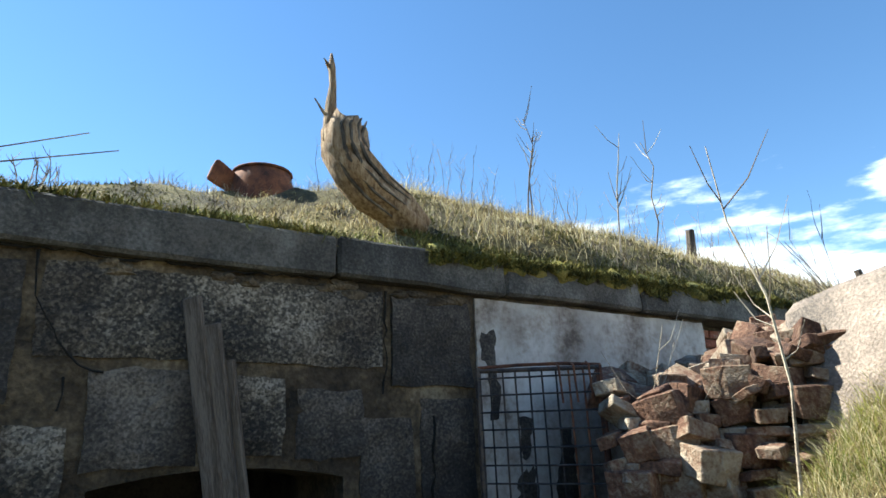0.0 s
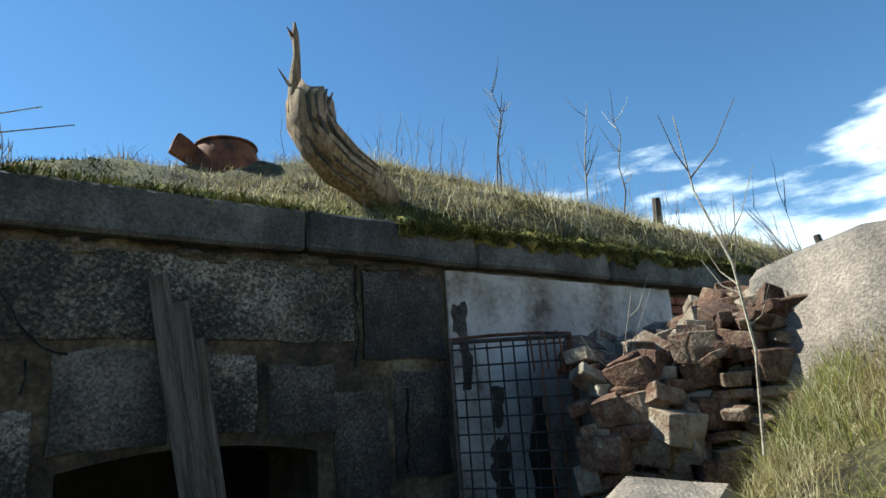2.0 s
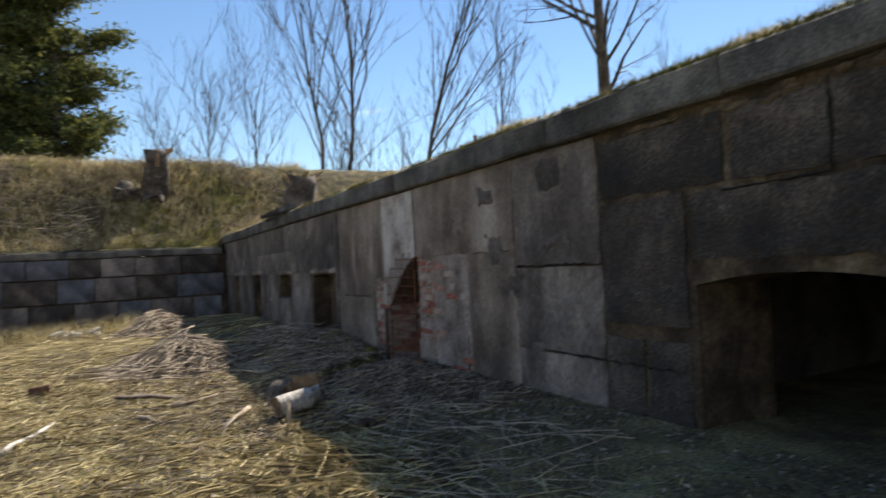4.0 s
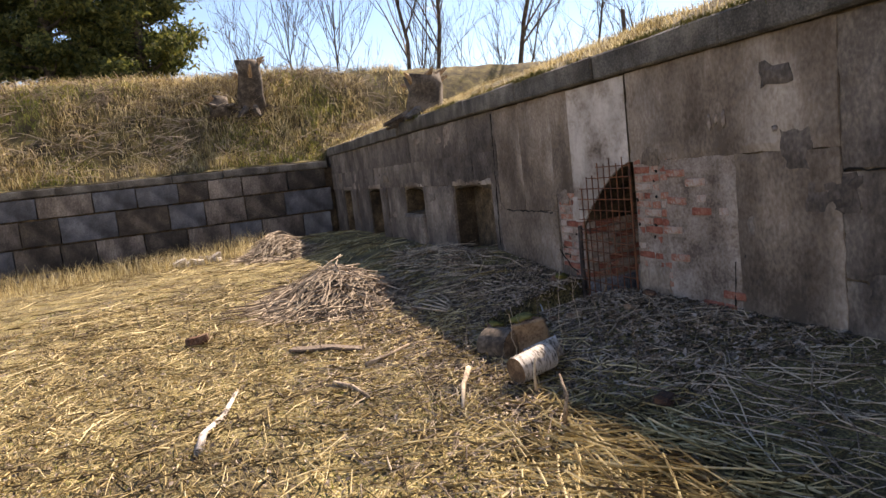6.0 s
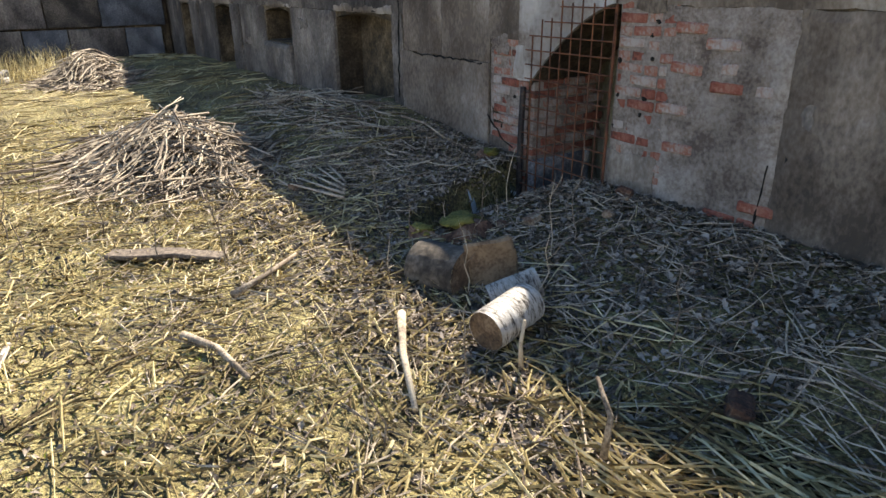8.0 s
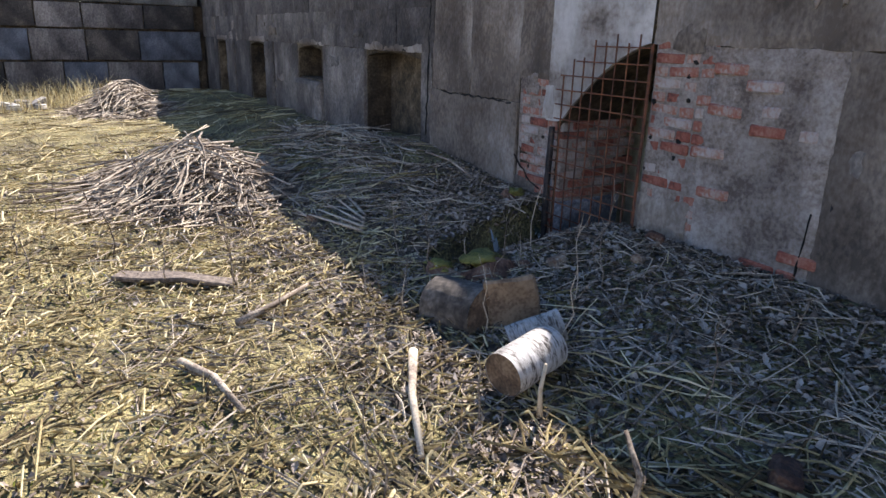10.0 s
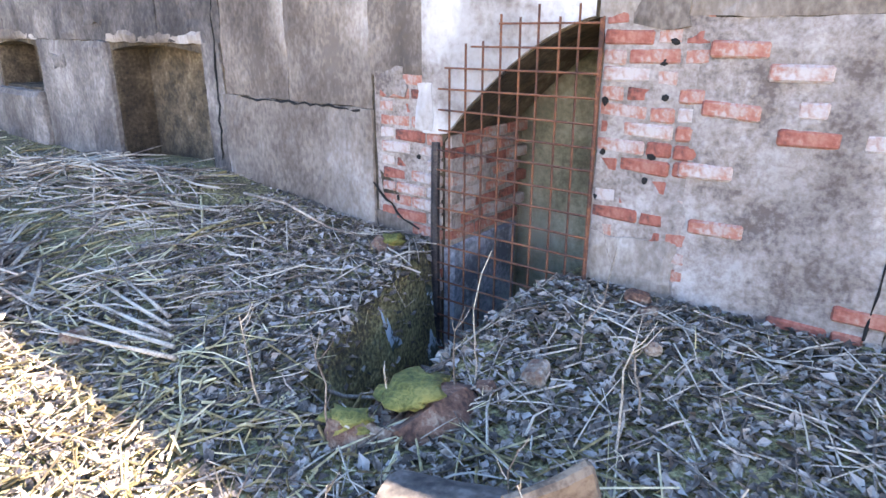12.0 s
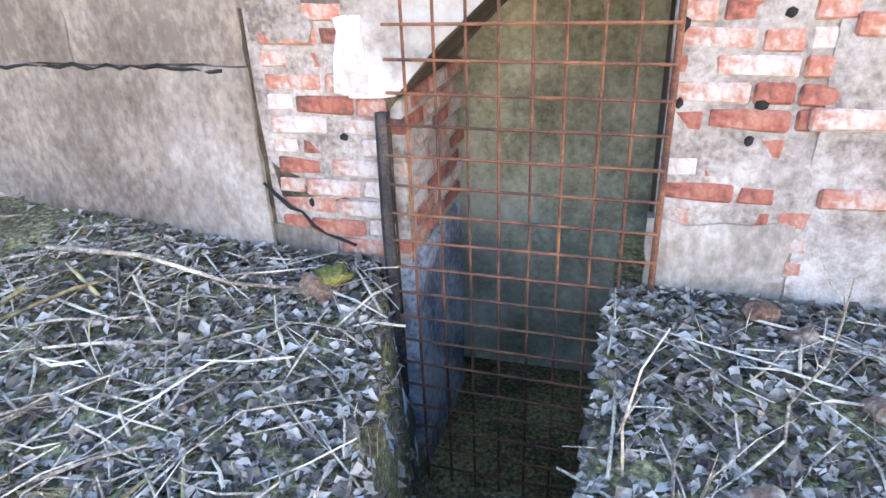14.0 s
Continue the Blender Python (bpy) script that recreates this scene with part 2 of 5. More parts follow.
PAINT = material("peeling_grey_wall", [(0.30, (0.10, 0.11, 0.13)), (0.48, (0.26, 0.27, 0.30)), (0.64, (0.44, 0.44, 0.46))], 2.5, 30, 0.9, 0.4, spread=0.02, dist=0.01)
DARKROOM = material("dark_grey_masonry", [(0.3, (0.03, 0.028, 0.025)), (0.5, (0.09, 0.08, 0.07)), (0.7, (0.16, 0.14, 0.12))], 2, 30, 0.95, 0.5, spread=0.02)


# ---------------------------------------------------------------- mesh helpers
def mesh_of(name, verts, faces, mat, smooth=False):
    me = bpy.data.meshes.new(name)
    me.from_pydata([tuple(v) for v in verts], [], faces)
    me.materials.append(mat)
    if smooth:
        me.polygons.foreach_set("use_smooth", [True] * len(me.polygons))
    me.update()
    return me


def finish(name, bm, mat, smooth=False):
    me = bpy.data.meshes.new(name)
    bmesh.ops.recalc_face_normals(bm, faces=bm.faces)
    bm.to_mesh(me)
    bm.free()
    me.materials.append(mat)
    if smooth:
        me.polygons.foreach_set("use_smooth", [True] * len(me.polygons))
    return me


def part(name, data, parent, label="", m=None):
    ob = new(name, data)
    ob.parent = parent
    if m is not None:
        ob.matrix_basis = m
    return tagged(ob, label)


def empty(name, m, label, category, group="", kind=""):
    ob = new(name)
    ob.matrix_basis = m
    ob.empty_display_size = 0.1
    return tagged(ob, label, category, group, kind)


def box_bm(x0, x1, y0, y1, z0, z1, bevel=0.0):
    bm = bmesh.new()
    bmesh.ops.create_cube(bm, size=1, matrix=Matrix.Translation(((x0 + x1) / 2, (y0 + y1) / 2, (z0 + z1) / 2)) @ Matrix.Diagonal((x1 - x0, y1 - y0, z1 - z0, 1)))
    if bevel:
        bmesh.ops.bevel(bm, geom=bm.edges[:], offset=bevel, segments=1, affect="EDGES")
    return bm


def rough_block(sx, sy, sz, rng, rough=0.02, bevel=0.03, cuts=2):
    """A hewn stone centred on the origin: a bevelled, subdivided box, dented by noise."""
    bm = box_bm(-sx / 2, sx / 2, -sy / 2, sy / 2, -sz / 2, sz / 2, min(bevel, 0.3 * min(sx, sy, sz)))
    if cuts:
        bmesh.ops.subdivide_edges(bm, edges=[e for e in bm.edges if e.calc_length() > 0.12], cuts=cuts, use_grid_fill=True)
    o = Vector((rng.uniform(0, 90), rng.uniform(0, 90), rng.uniform(0, 90)))
    for v in bm.verts:
        v.co += noise.noise_vector(v.co * 5 + o) * rough + noise.noise_vector(v.co * 1.7 + o) * rough
    return bm


def tube(points, radii, sides=6, cap=True):
    """Vertices and faces of a tapered tube through the points."""
    vs, fs = [], []
    pts = [Vector(p) for p in points]
    for i, p in enumerate(pts):
        d = (pts[min(i + 1, len(pts) - 1)] - pts[max(i - 1, 0)])
        d = d.normalized() if d.length > 1e-6 else Vector((0, 0, 1))
        u = d.orthogonal().normalized() if abs(d.z) > 0.9 else d.cross(Vector((0, 0, 1))).normalized()
        w = d.cross(u)
        for k in range(sides):
            a = 2 * math.pi * k / sides
            vs.append(p + (u * math.cos(a) + w * math.sin(a)) * radii[i])
    for i in range(len(pts) - 1):
        for k in range(sides):
            a, b = i * sides + k, i * sides + (k + 1) % sides
            fs.append((a, b, b + sides, a + sides))
    if cap:
        fs.append(tuple(range(sides))[::-1])
        fs.append(tuple(range((len(pts) - 1) * sides, len(pts) * sides)))
    return vs, fs


def join(pieces):
    vs, fs = [], []
    for v, f in pieces:
        o = len(vs)
        vs += v
        fs += [tuple(i + o for i in q) for q in f]
    return vs, fs


# ---------------------------------------------------------------- the lie of the land
FACE, COPE_Y, COPE_TOP, COPE_BOT = 3.93, 3.83, 2.81, 2.555
END_X = -24.5


def nz2(x, y, s, o=0.0):
    return noise.noise(Vector((x * s + o, y * s - o, 0.37 * o)))


def smooth01(v):
    v = min(max(v, 0.0), 1.0)
    return v * v * (3 - 2 * v)


def pit_depth(x, y):
    """How far the sunken doorway's pit lies below the ground."""
    left = -10.02 + (3.93 - y) * 0.36
    a = smooth01((x - left) / 0.14)
    b = smooth01((-9.06 - x) / 0.07)
    c = smooth01((y - 2.25) / 0.45)
    return min(a, b) * c if y < 4.4 else (1.0 if -9.98 < x < -8.9 else 0.0)


def ground_z(x, y):
    z = 0.12 + 0.07 * nz2(x, y, 0.35, 3) + 0.03 * nz2(x, y, 1.3, 8)
    z += 0.20 * smooth01((y - 1.6) / 2.0) * smooth01((x + 26) / 6) * smooth01((4.5 - x) / 3)
    z += 0.16 * math.exp(-((x + 12.3) ** 2 / 1.5 + (y - 3.9) ** 2 / 0.6))
    z -= 0.18 * smooth01((-16 - x) / 8) * smooth01((1.5 - y) / 4)
    z -= 1.15 * pit_depth(x, y)
    return z


CREST = [(-60, 3.55), (-12, 3.5), (-8, 3.55), (-3, 3.6), (-0.8, 3.7), (0.6, 3.62), (1.7, 3.82), (2.8, 4.05), (4, 4.25), (6, 4.15), (8.5, 3.97), (12, 3.9), (60, 3.8)]


def crest(x):
    return float(np.interp(x, [c[0] for c in CREST], [c[1] for c in CREST]))


def bank_z(x, y):
    d = y - COPE_Y
    z = COPE_TOP - 0.02 + (crest(x) - COPE_TOP) * smooth01(d / 2.6) ** 0.8
    if x > 3.0:
        z += 0.25 * smooth01(d / 0.5) * smooth01((x - 3) / 0.8) * (1 - smooth01((d - 0.6) / 2))
    z += 0.34 * math.exp(-((x + 0.85) / 0.34) ** 4) * smooth01((d - 0.07) / 0.1) * (1 - smooth01((d - 0.5) / 0.9))
    z -= max(0.0, d - 5) * 0.02
    e = END_X - 0.25 - x
    far = 2.45 + 3.4 * smooth01(e / 4.6 + 0.06) if e > -3 else 0
    far -= max(0.0, e - 7) * 0.03
    z = max(z if y > COPE_Y else 0, far if e > -3 else 0)
    return z + 0.11 * nz2(x, y, 1.1, 5) * smooth01(max(d, e) / 0.5) + 0.06 * nz2(x, y, 3.1, 2) * smooth01(max(d, e) / 0.3)


def sheet(name, xs, ys, fn, mat):
    vs = [(x, y, fn(x, y)) for y in ys for x in xs]
    w = len(xs)
    fs = [(j * w + i, j * w + i + 1, j * w + w + i + 1, j * w + w + i) for j in range(len(ys) - 1) for i in range(w - 1)]
    return mesh_of(name, vs, fs, mat, True)


def steps(*runs):
    out = []
    for a, b, s in runs:
        out += list(np.arange(a, b - 1e-6, s))
    return [float(v) for v in out] + [float(runs[-1][1])]


gx = steps((-400, -60, 40), (-60, -26, 2), (-26, -13, 0.25), (-13, -10.2, 0.12), (-10.2, -8.8, 0.05), (-8.8, -3, 0.12), (-3, 8, 0.3), (8, 40, 4), (40, 400, 40))
gy = steps((-400, -40, 40), (-40, -8, 2), (-8, -1.5, 0.3), (-1.5, 2.1, 0.12), (2.1, 4.6, 0.06), (4.6, 12, 1.2), (12, 60, 6), (60, 400, 40))
ground = tagged(new("ground", sheet("ground", gx, gy, ground_z, SOIL)), "leaf-strewn dry grassy soil in the courtyard", "ground", kind="structure")

# earth bank over the casemates, running back behind both walls
bx = steps((-90, -34, 4), (-34, -24.8, 0.4), (-24.8, -24.6, 0.1), (-24.6, -6, 0.4), (-6, 8, 0.14), (8, 30, 1.5), (30, 90, 10))
by = steps((COPE_Y + 0.06, COPE_Y + 0.18, 0.06), (COPE_Y + 0.18, 7.2, 0.16), (7.2, 14, 0.8), (14, 70, 7))


def bank_main(x, y):
    return bank_z(x, y) if y < 62 and -85 < x < 80 else -1.0


bank = tagged(new("earth_bank", sheet("earth_bank", bx, by, bank_main, TURF)), "turf-covered earth bank above the granite wall", "bank", kind="structure")
ex = steps((-90, -36, 6), (-36, END_X - 0.16, 0.3))
ey = steps((-70, -16, 6), (-16, 3.7, 0.35), (3.7, COPE_Y + 0.06, 0.1))
bank_end = tagged(new("earth_bank", sheet("earth_bank_end", ex, ey, lambda x, y: bank_z(x, y) if x > -85 and y > -65 else -1.0, TURF)), "steep overgrown bank above the low end wall", "bank", kind="structure")


# ---------------------------------------------------------------- main wall with its openings
def arch_top(x, x0, x1, z_side, z_mid):
    u = (x - (x0 + x1) / 2) / ((x1 - x0) / 2)
    return z_side + (z_mid - z_side) * (1 - u * u)


def door_top(x):
    """Half of a segmental arch: it springs low on one side and ends at the later brick pier."""
    u = (x + 9.93) / 1.0
    return 0.95 + 0.73 * math.sin(min(max(u, 0), 1) * math.pi / 2 * 0.86) ** 0.92


OPENINGS = [  # x0, x1, top at the sides, top in the middle, sill, depth (None: right through)
    (1.12, 2.40, 1.42, 1.49, -2, None), (-1.70, -0.06, 1.37, 1.45, -2, None), (-4.42, -2.87, 1.33, 1.42, -2, None),
    (-9.93, -8.93, 0, 0, -2, None), (-13.93, -12.42, 1.40, 1.46, -2, 0.35), (-16.80, -15.65, 1.40, 1.46, 0.95, 0.4), (-19.9, -18.8, 1.39, 1.45, -2, 0.4), (-22.9, -22.0, 1.38, 1.43, -2, 0.4)]
THICK = 0.75


def wall_bm(x_from, x_to, z0, z1):
    """The wall as columns of solid blocks above (and below) its openings."""
    pieces = []

    def brick(xa, xb, ya, yb, za, zb_a, zb_b=None, zt=None):
        zt = z1 if zt is None else zt
        zb_b = zb_a if zb_b is None else zb_b
        v = [(xa, ya, zb_a), (xb, ya, zb_b), (xb, yb, zb_b), (xa, yb, zb_a), (xa, ya, zt), (xb, ya, zt), (xb, yb, zt), (xa, yb, zt)]
        pieces.append((v, [(0, 3, 2, 1), (4, 5, 6, 7), (0, 1, 5, 4), (1, 2, 6, 5), (2, 3, 7, 6), (3, 0, 4, 7)]))

    at = x_from
    for x0, x1, zs, zm, sill, depth in sorted(OPENINGS):
        if x1 > x_to or x0 < x_from:
            continue
        brick(at, x0, FACE, FACE + THICK, 0, z0)
        n = 14
        for k in range(n):
            a, b = x0 + (x1 - x0) * k / n, x0 + (x1 - x0) * (k + 1) / n
            ta, tb = (door_top(a), door_top(b)) if zs == 0 else (arch_top(a, x0, x1, zs, zm), arch_top(b, x0, x1, zs, zm))
            brick(a, b, FACE, FACE + THICK, 0, ta, tb)
        if depth:
            brick(x0 - 0.02, x1 + 0.02, FACE + depth, FACE + THICK - 0.01, 0, z0, zt=2.0)
        if sill > -1:
            brick(x0 - 0.01, x1 + 0.01, FACE + 0.03, FACE + THICK - 0.02, 0, z0, zt=sill)
        at = x1
    brick(at, x_to, FACE, FACE + THICK, 0, z0)
    return join(pieces)


main_wall = tagged(new("wall_main", mesh_of("wall_main", *wall_bm(END_X - 0.8, 5.85, -1.6, COPE_BOT - 0.004), MORTAR)),
                   "long shaded granite and render casemate wall with cracked joints", "wall", kind="structure")

# dark rooms behind the openings: the wide one has a dark-coloured lining
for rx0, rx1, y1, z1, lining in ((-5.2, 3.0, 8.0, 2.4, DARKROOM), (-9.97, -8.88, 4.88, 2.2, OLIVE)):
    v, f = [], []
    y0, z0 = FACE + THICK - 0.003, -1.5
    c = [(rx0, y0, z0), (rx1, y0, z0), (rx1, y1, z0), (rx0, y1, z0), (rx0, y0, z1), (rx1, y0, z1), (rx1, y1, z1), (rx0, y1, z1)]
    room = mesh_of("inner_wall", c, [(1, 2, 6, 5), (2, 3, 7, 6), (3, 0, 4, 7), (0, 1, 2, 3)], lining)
    tagged(new("wall_inside", room), "dark masonry lining inside the casemate", "wall", kind="structure")
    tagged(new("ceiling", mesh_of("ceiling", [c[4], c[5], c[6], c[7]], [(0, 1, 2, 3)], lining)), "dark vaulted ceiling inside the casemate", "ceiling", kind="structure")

# low end wall across the far side
end_wall = tagged(new("wall_end", finish("wall_end", box_bm(END_X - 0.8, END_X, -40, 3.9, -1.5, 2.22), MORTAR)),
                  "low granite end wall in deep shade under the bank", "wall", kind="structure")

old_brick = tagged(new("wall_brick", finish("wall_brick", box_bm(5.85, 12, 4.12, 4.8, -1.2, COPE_BOT - 0.004), DARKROOM)), "dark broken brick wall beyond the plaster", "wall", kind="structure")

# ================================================================ things
rng = random.Random(11)


def blob(rx, ry, rz, r, rough=0.25, sub=2):
    bm = bmesh.new()
    bmesh.ops.create_icosphere(bm, subdivisions=sub, radius=1)
    o = Vector((r.uniform(0, 50), r.uniform(0, 50), 0))
    for v in bm.verts:
        v.co *= 1 + rough * noise.noise(v.co * 1.6 + o) + rough * 0.5 * noise.noise(v.co * 4 + o)
        v.co = Vector((v.co.x * rx, v.co.y * ry, v.co.z * rz))
    return bm


def bar(a, b, r, sides=6):
    return tube([a, b], [r, r], sides)


# rusty grille in front of the sunken doorway
grille = empty("door_grille", pose(-9.42, 3.86, -0.9), "rusty welded bar grille over a sunken doorway", "grille")
GX = [-9.83 + 0.1145 * i for i in range(9)]
for i, x in enumerate(GX):
    top = 1.39 + 0.075 * max(0, i) if i < 4 else 1.66
    part("upright_bar", mesh_of("upright_bar", *bar((x + 9.42, rng.uniform(-0.004, 0.004), 0), (x + 9.42 + rng.uniform(-0.006, 0.006), 0, top + 0.9 + (0.06 if i % 2 else 0)), 0.0065), RUST), grille)
z = -0.85
while z < 1.66:
    xl = -9.93 if z < 1.0 else (-9.90 if z < 1.35 else -9.83 + (z - 1.38) / 0.075 * 0.1145 - 0.04)
    part("cross_bar", mesh_of("cross_bar", *bar((xl + 9.42, -0.012, z + 0.9), (-8.91 + 9.42, -0.012, z + 0.9 + rng.uniform(-0.006, 0.006)), 0.006), RUST), grille)
    z += 0.118
part("hinge_post", mesh_of("hinge_post", *bar((-8.915 + 9.42, 0, 0), (-8.915 + 9.42, 0, 2.55), 0.012, 8), RUST), grille)
pipe = tagged(new("iron_post", mesh_of("iron_post", *tube([(-9.93, 3.855, -1.0), (-9.935, 3.855, 0.5), (-9.93, 3.86, 0.96)], [0.028, 0.028, 0.026], 10), IRON)), "dark iron post beside the sunken doorway", "post")

# steel mesh gate leaning at the plastered bay
gate = empty("mesh_gate", pose(3.26, 3.78, 0.0, 0, 0, -52), "rusty steel mesh gate against the plastered wall", "gate")
for i in range(10):
    x = 0.082 * i
    part("upright_bar", mesh_of("upright_bar", *bar((x, 0, 0.3), (x + rng.uniform(-0.006, 0.006), 0, 1.99), 0.0065), IRON if i < 7 else RUST), gate)
for k in range(16):
    z = 1.94 - 0.104 * k
    part("cross_bar", mesh_of("cross_bar", *bar((0, -0.012, z + 0.02), (0.76, -0.012, z), 0.0065), IRON), gate)
part("frame_post", mesh_of("frame_post", *bar((0, 0, 0.2), (0, 0, 2.03), 0.02, 8), IRON), gate)
part("frame_post", mesh_of("frame_post", *bar((0.76, 0, 0.3), (0.76, 0, 1.99), 0.014, 8), RUST), gate, "bright rusty end post")
part("top_rail", mesh_of("top_rail", *bar((0, 0, 2.01), (0.76, 0, 1.98), 0.014, 8), IRON), gate)
part("top_rail", mesh_of("top_rail", *tube([(0, 0, 2.03), (0.22, 0.16, 2.05), (0.52, 0.18, 2.04), (0.76, 0.06, 2.0)], [0.011] * 4, 8), RUST), gate)
for k in range(3):
    part("bent_wire", mesh_of("bent_wire", *tube([(0.50 + 0.09 * k, 0.02, 2.02), (0.52 + 0.09 * k, -0.03, 2.0), (0.53 + 0.09 * k, -0.03, 1.78)], [0.007] * 3), RUST), gate)

# leaning planks
for n, (xo, yo, w, l) in enumerate(((0, 0, 0.10, 2.45), (0.075, -0.045, 0.09, 2.30), (0.15, -0.03, 0.05, 2.12))):
    bm = rough_block(w, 0.035, l, rng, 0.006, 0.008, 3)
    ob = tagged(new("plank", finish("plank", bm, WOOD)), "grey weathered plank leaning against the granite wall", "plank", "leaning planks")
    ob.matrix_basis = look((1.67 + xo, 3.68 + yo, 1.14 + (l - 2.45) / 2), (1.52 + xo, 3.68 + yo + 0.13, 2.19), 0) @ pose(0, 0, 0, 0, 0, 90)

# curved dead stump on the bank
stump = empty("tree_stump", pose(2.85, 4.45, 3.28), "bleached curved dead tree stump on the turf bank", "stump")
pts = [(0.42, 0.02, -0.12), (0.22, 0, 0.03), (0.02, 0, 0.14), (-0.13, 0, 0.27), (-0.21, 0, 0.42), (-0.22, 0, 0.56), (-0.19, 0, 0.63)]
v, f = tube(pts, [0.12, 0.14, 0.16, 0.17, 0.165, 0.155, 0.14], 28)
for i, p in enumerate(v):
    ring, k = divmod(i, 28)
    c = Vector(pts[ring])
    groove = 1 + 0.13 * noise.noise(Vector((k * 0.9, ring * 0.25, 2))) + 0.10 * (1 if k % 5 else -1.2) + 0.07 * noise.noise(p * 11)
    v[i] = c + (p - c) * groove + Vector((0, 0, (0.07 * noise.noise(Vector((k * 0.8, 3, 1))) if ring == 6 else 0)))
part("trunk", mesh_of("trunk", v, f, STUMP, True), stump)
for k in range(5):
    a = -2.6 + 0.42 * k
    line = [Vector(p) + Vector((0.15 * math.cos(a) * (1 if i > 3 else 0.7), 0.172 * math.sin(a), 0.12 * math.cos(a) * (0 if i > 3 else 1))) for i, p in enumerate(pts[1:])]
    part("split", mesh_of("split", *tube(line, [0.004, 0.012, 0.016, 0.018, 0.014, 0.006], 5), BARK), stump, "dark split in the wood")
part("spike", mesh_of("spike", *tube([(-0.34, 0, 0.48), (-0.335, 0, 0.62), (-0.325, 0.01, 0.78), (-0.315, 0, 0.95), (-0.325, 0, 1.10), (-0.33, 0, 1.22)], [0.05, 0.055, 0.045, 0.028, 0.03, 0.010], 8), STUMP, True), stump, "splintered spike")
for a, b in (((-0.325, 0, 1.08), (-0.40, -0.02, 1.15)), ((-0.325, 0, 1.05), (-0.37, 0.02, 1.14)), ((-0.33, 0, 0.62), (-0.46, 0, 0.80))):
    part("splinter", mesh_of("splinter", *tube([a, b], [0.018, 0.004], 5), STUMP), stump)

# rusty drum and bent plate on the bank
drum = empty("rusty_drum", pose(2.50, 6.0, 3.74), "rusty brown steel drum half sunk in turf", "drum")
v, f = tube([(0, 0, 0), (0, 0, 0.2), (0, 0, 0.36), (0, 0, 0.37), (0, 0, 0.365)], [0.30, 0.29, 0.255, 0.24, 0.01], 24, False)
part("shell", mesh_of("shell", v, f, RUST, True), drum)
part("rim", mesh_of("rim", *tube([(0.27 * math.cos(a * 0.3), 0.27 * math.sin(a * 0.3), 0.34) for a in range(22)], [0.014] * 22, 6), RUST, True), drum)
part("bent_plate", finish("bent_plate", rough_block(0.26, 0.05, 0.24, rng, 0.03, 0.02, 2), RUST), drum, "orange rusted bent plate", pose(-0.36, -0.05, 0.24, 10, 18, 20))

# fence posts
for px_, py_, pz_, h, r in ((8.05, 5.5, 3.6, 0.62, 0.07), (10.6, 4.6, 3.4, 0.35, 0.06), (-14.6, 8.2, 3.3, 1.3, 0.05), (-9.2, 9.5, 3.3, 0.75, 0.03)):
    v, f = tube([(0, 0, 0), (0.01, 0, h * 0.6), (0.0, 0.01, h)], [r, r * 0.9, r * 0.85], 9)
    for i, p in enumerate(v):
        v[i] = p * (1 + 0.06 * noise.noise(p * 11))
    ob = tagged(new("fence_post", mesh_of("fence_post", v, f, WOOD)), "old grey wooden post standing in the turf", "post", "old posts")
    ob.matrix_basis = pose(px_, py_, pz_, rng.uniform(-5, 5), rng.uniform(-8, 8), 0)


def dead_stump(m, w, h, label, seed):
    r = random.Random(seed)
    ob = empty("tree_stump", m, label, "stump")
    v, f = tube([(0, 0, -0.3), (0, 0, h * 0.3), (0.02, 0, h * 0.7), (0.03, 0, h)], [w * 0.62, w * 0.5, w * 0.46, w * 0.5], 14)
    for i, p in enumerate(v):
        v[i] = Vector((p.x, p.y, p.z)) + noise.noise_vector(p * 3 + Vector((seed, 0, 0))) * w * 0.16
    part("trunk", mesh_of("trunk", v, f, BARK, True), ob)
    for k in range(5):
        a = r.uniform(0, 6.3)
        q = Vector((math.cos(a) * w * 0.4, math.sin(a) * w * 0.4, h * r.uniform(0.6, 1)))
        part("broken_limb", mesh_of("broken_limb", *tube([q, q + Vector((math.cos(a) * w * 0.35, math.sin(a) * w * 0.35, h * r.uniform(0.05, 0.4)))], [w * 0.12, w * 0.03], 6), STUMP), ob)
    for k in range(5):
        a = r.uniform(0, 6.3)
        q = Vector((math.cos(a) * w * 0.4, math.sin(a) * w * 0.4, 0.02))
        part("root", mesh_of("root", *tube([q, q + Vector((math.cos(a) * w * 0.9, math.sin(a) * w * 0.9, -0.2))], [w * 0.18, w * 0.05], 6), BARK), ob)
    return ob


dead_stump(pose(-16.1, 4.35, 2.95, 0, -4, 0), 0.72, 0.72, "dark sawn stump overhanging the wall coping", 3)
dead_stump(pose(-27.2, 2.0, 4.6, 0, 14, 0), 0.8, 1.55, "broken dead stump with split limbs on the far bank", 8)
dead_stump(pose(-27.0, 0.9, 4.5, 0, -30, 0), 0.6, 0.5, "low rotten stump on the far bank", 9)

# granite block and grassy mound at the entrance
bm = rough_block(1.5, 2.0, 2.9, rng, 0.05, 0.05, 5)
for v in bm.verts:
    v.co.x += 0.23 * (v.co.z - 1) + 0.08
granite = tagged(new("granite_block", finish("granite_block", bm, PALE_GRANITE, True)), "pale pink sunlit granite block beside the grassy mound", "stone")
granite.matrix_basis = pose(4.95, 1.38, 0.84, 0, 0, -6)


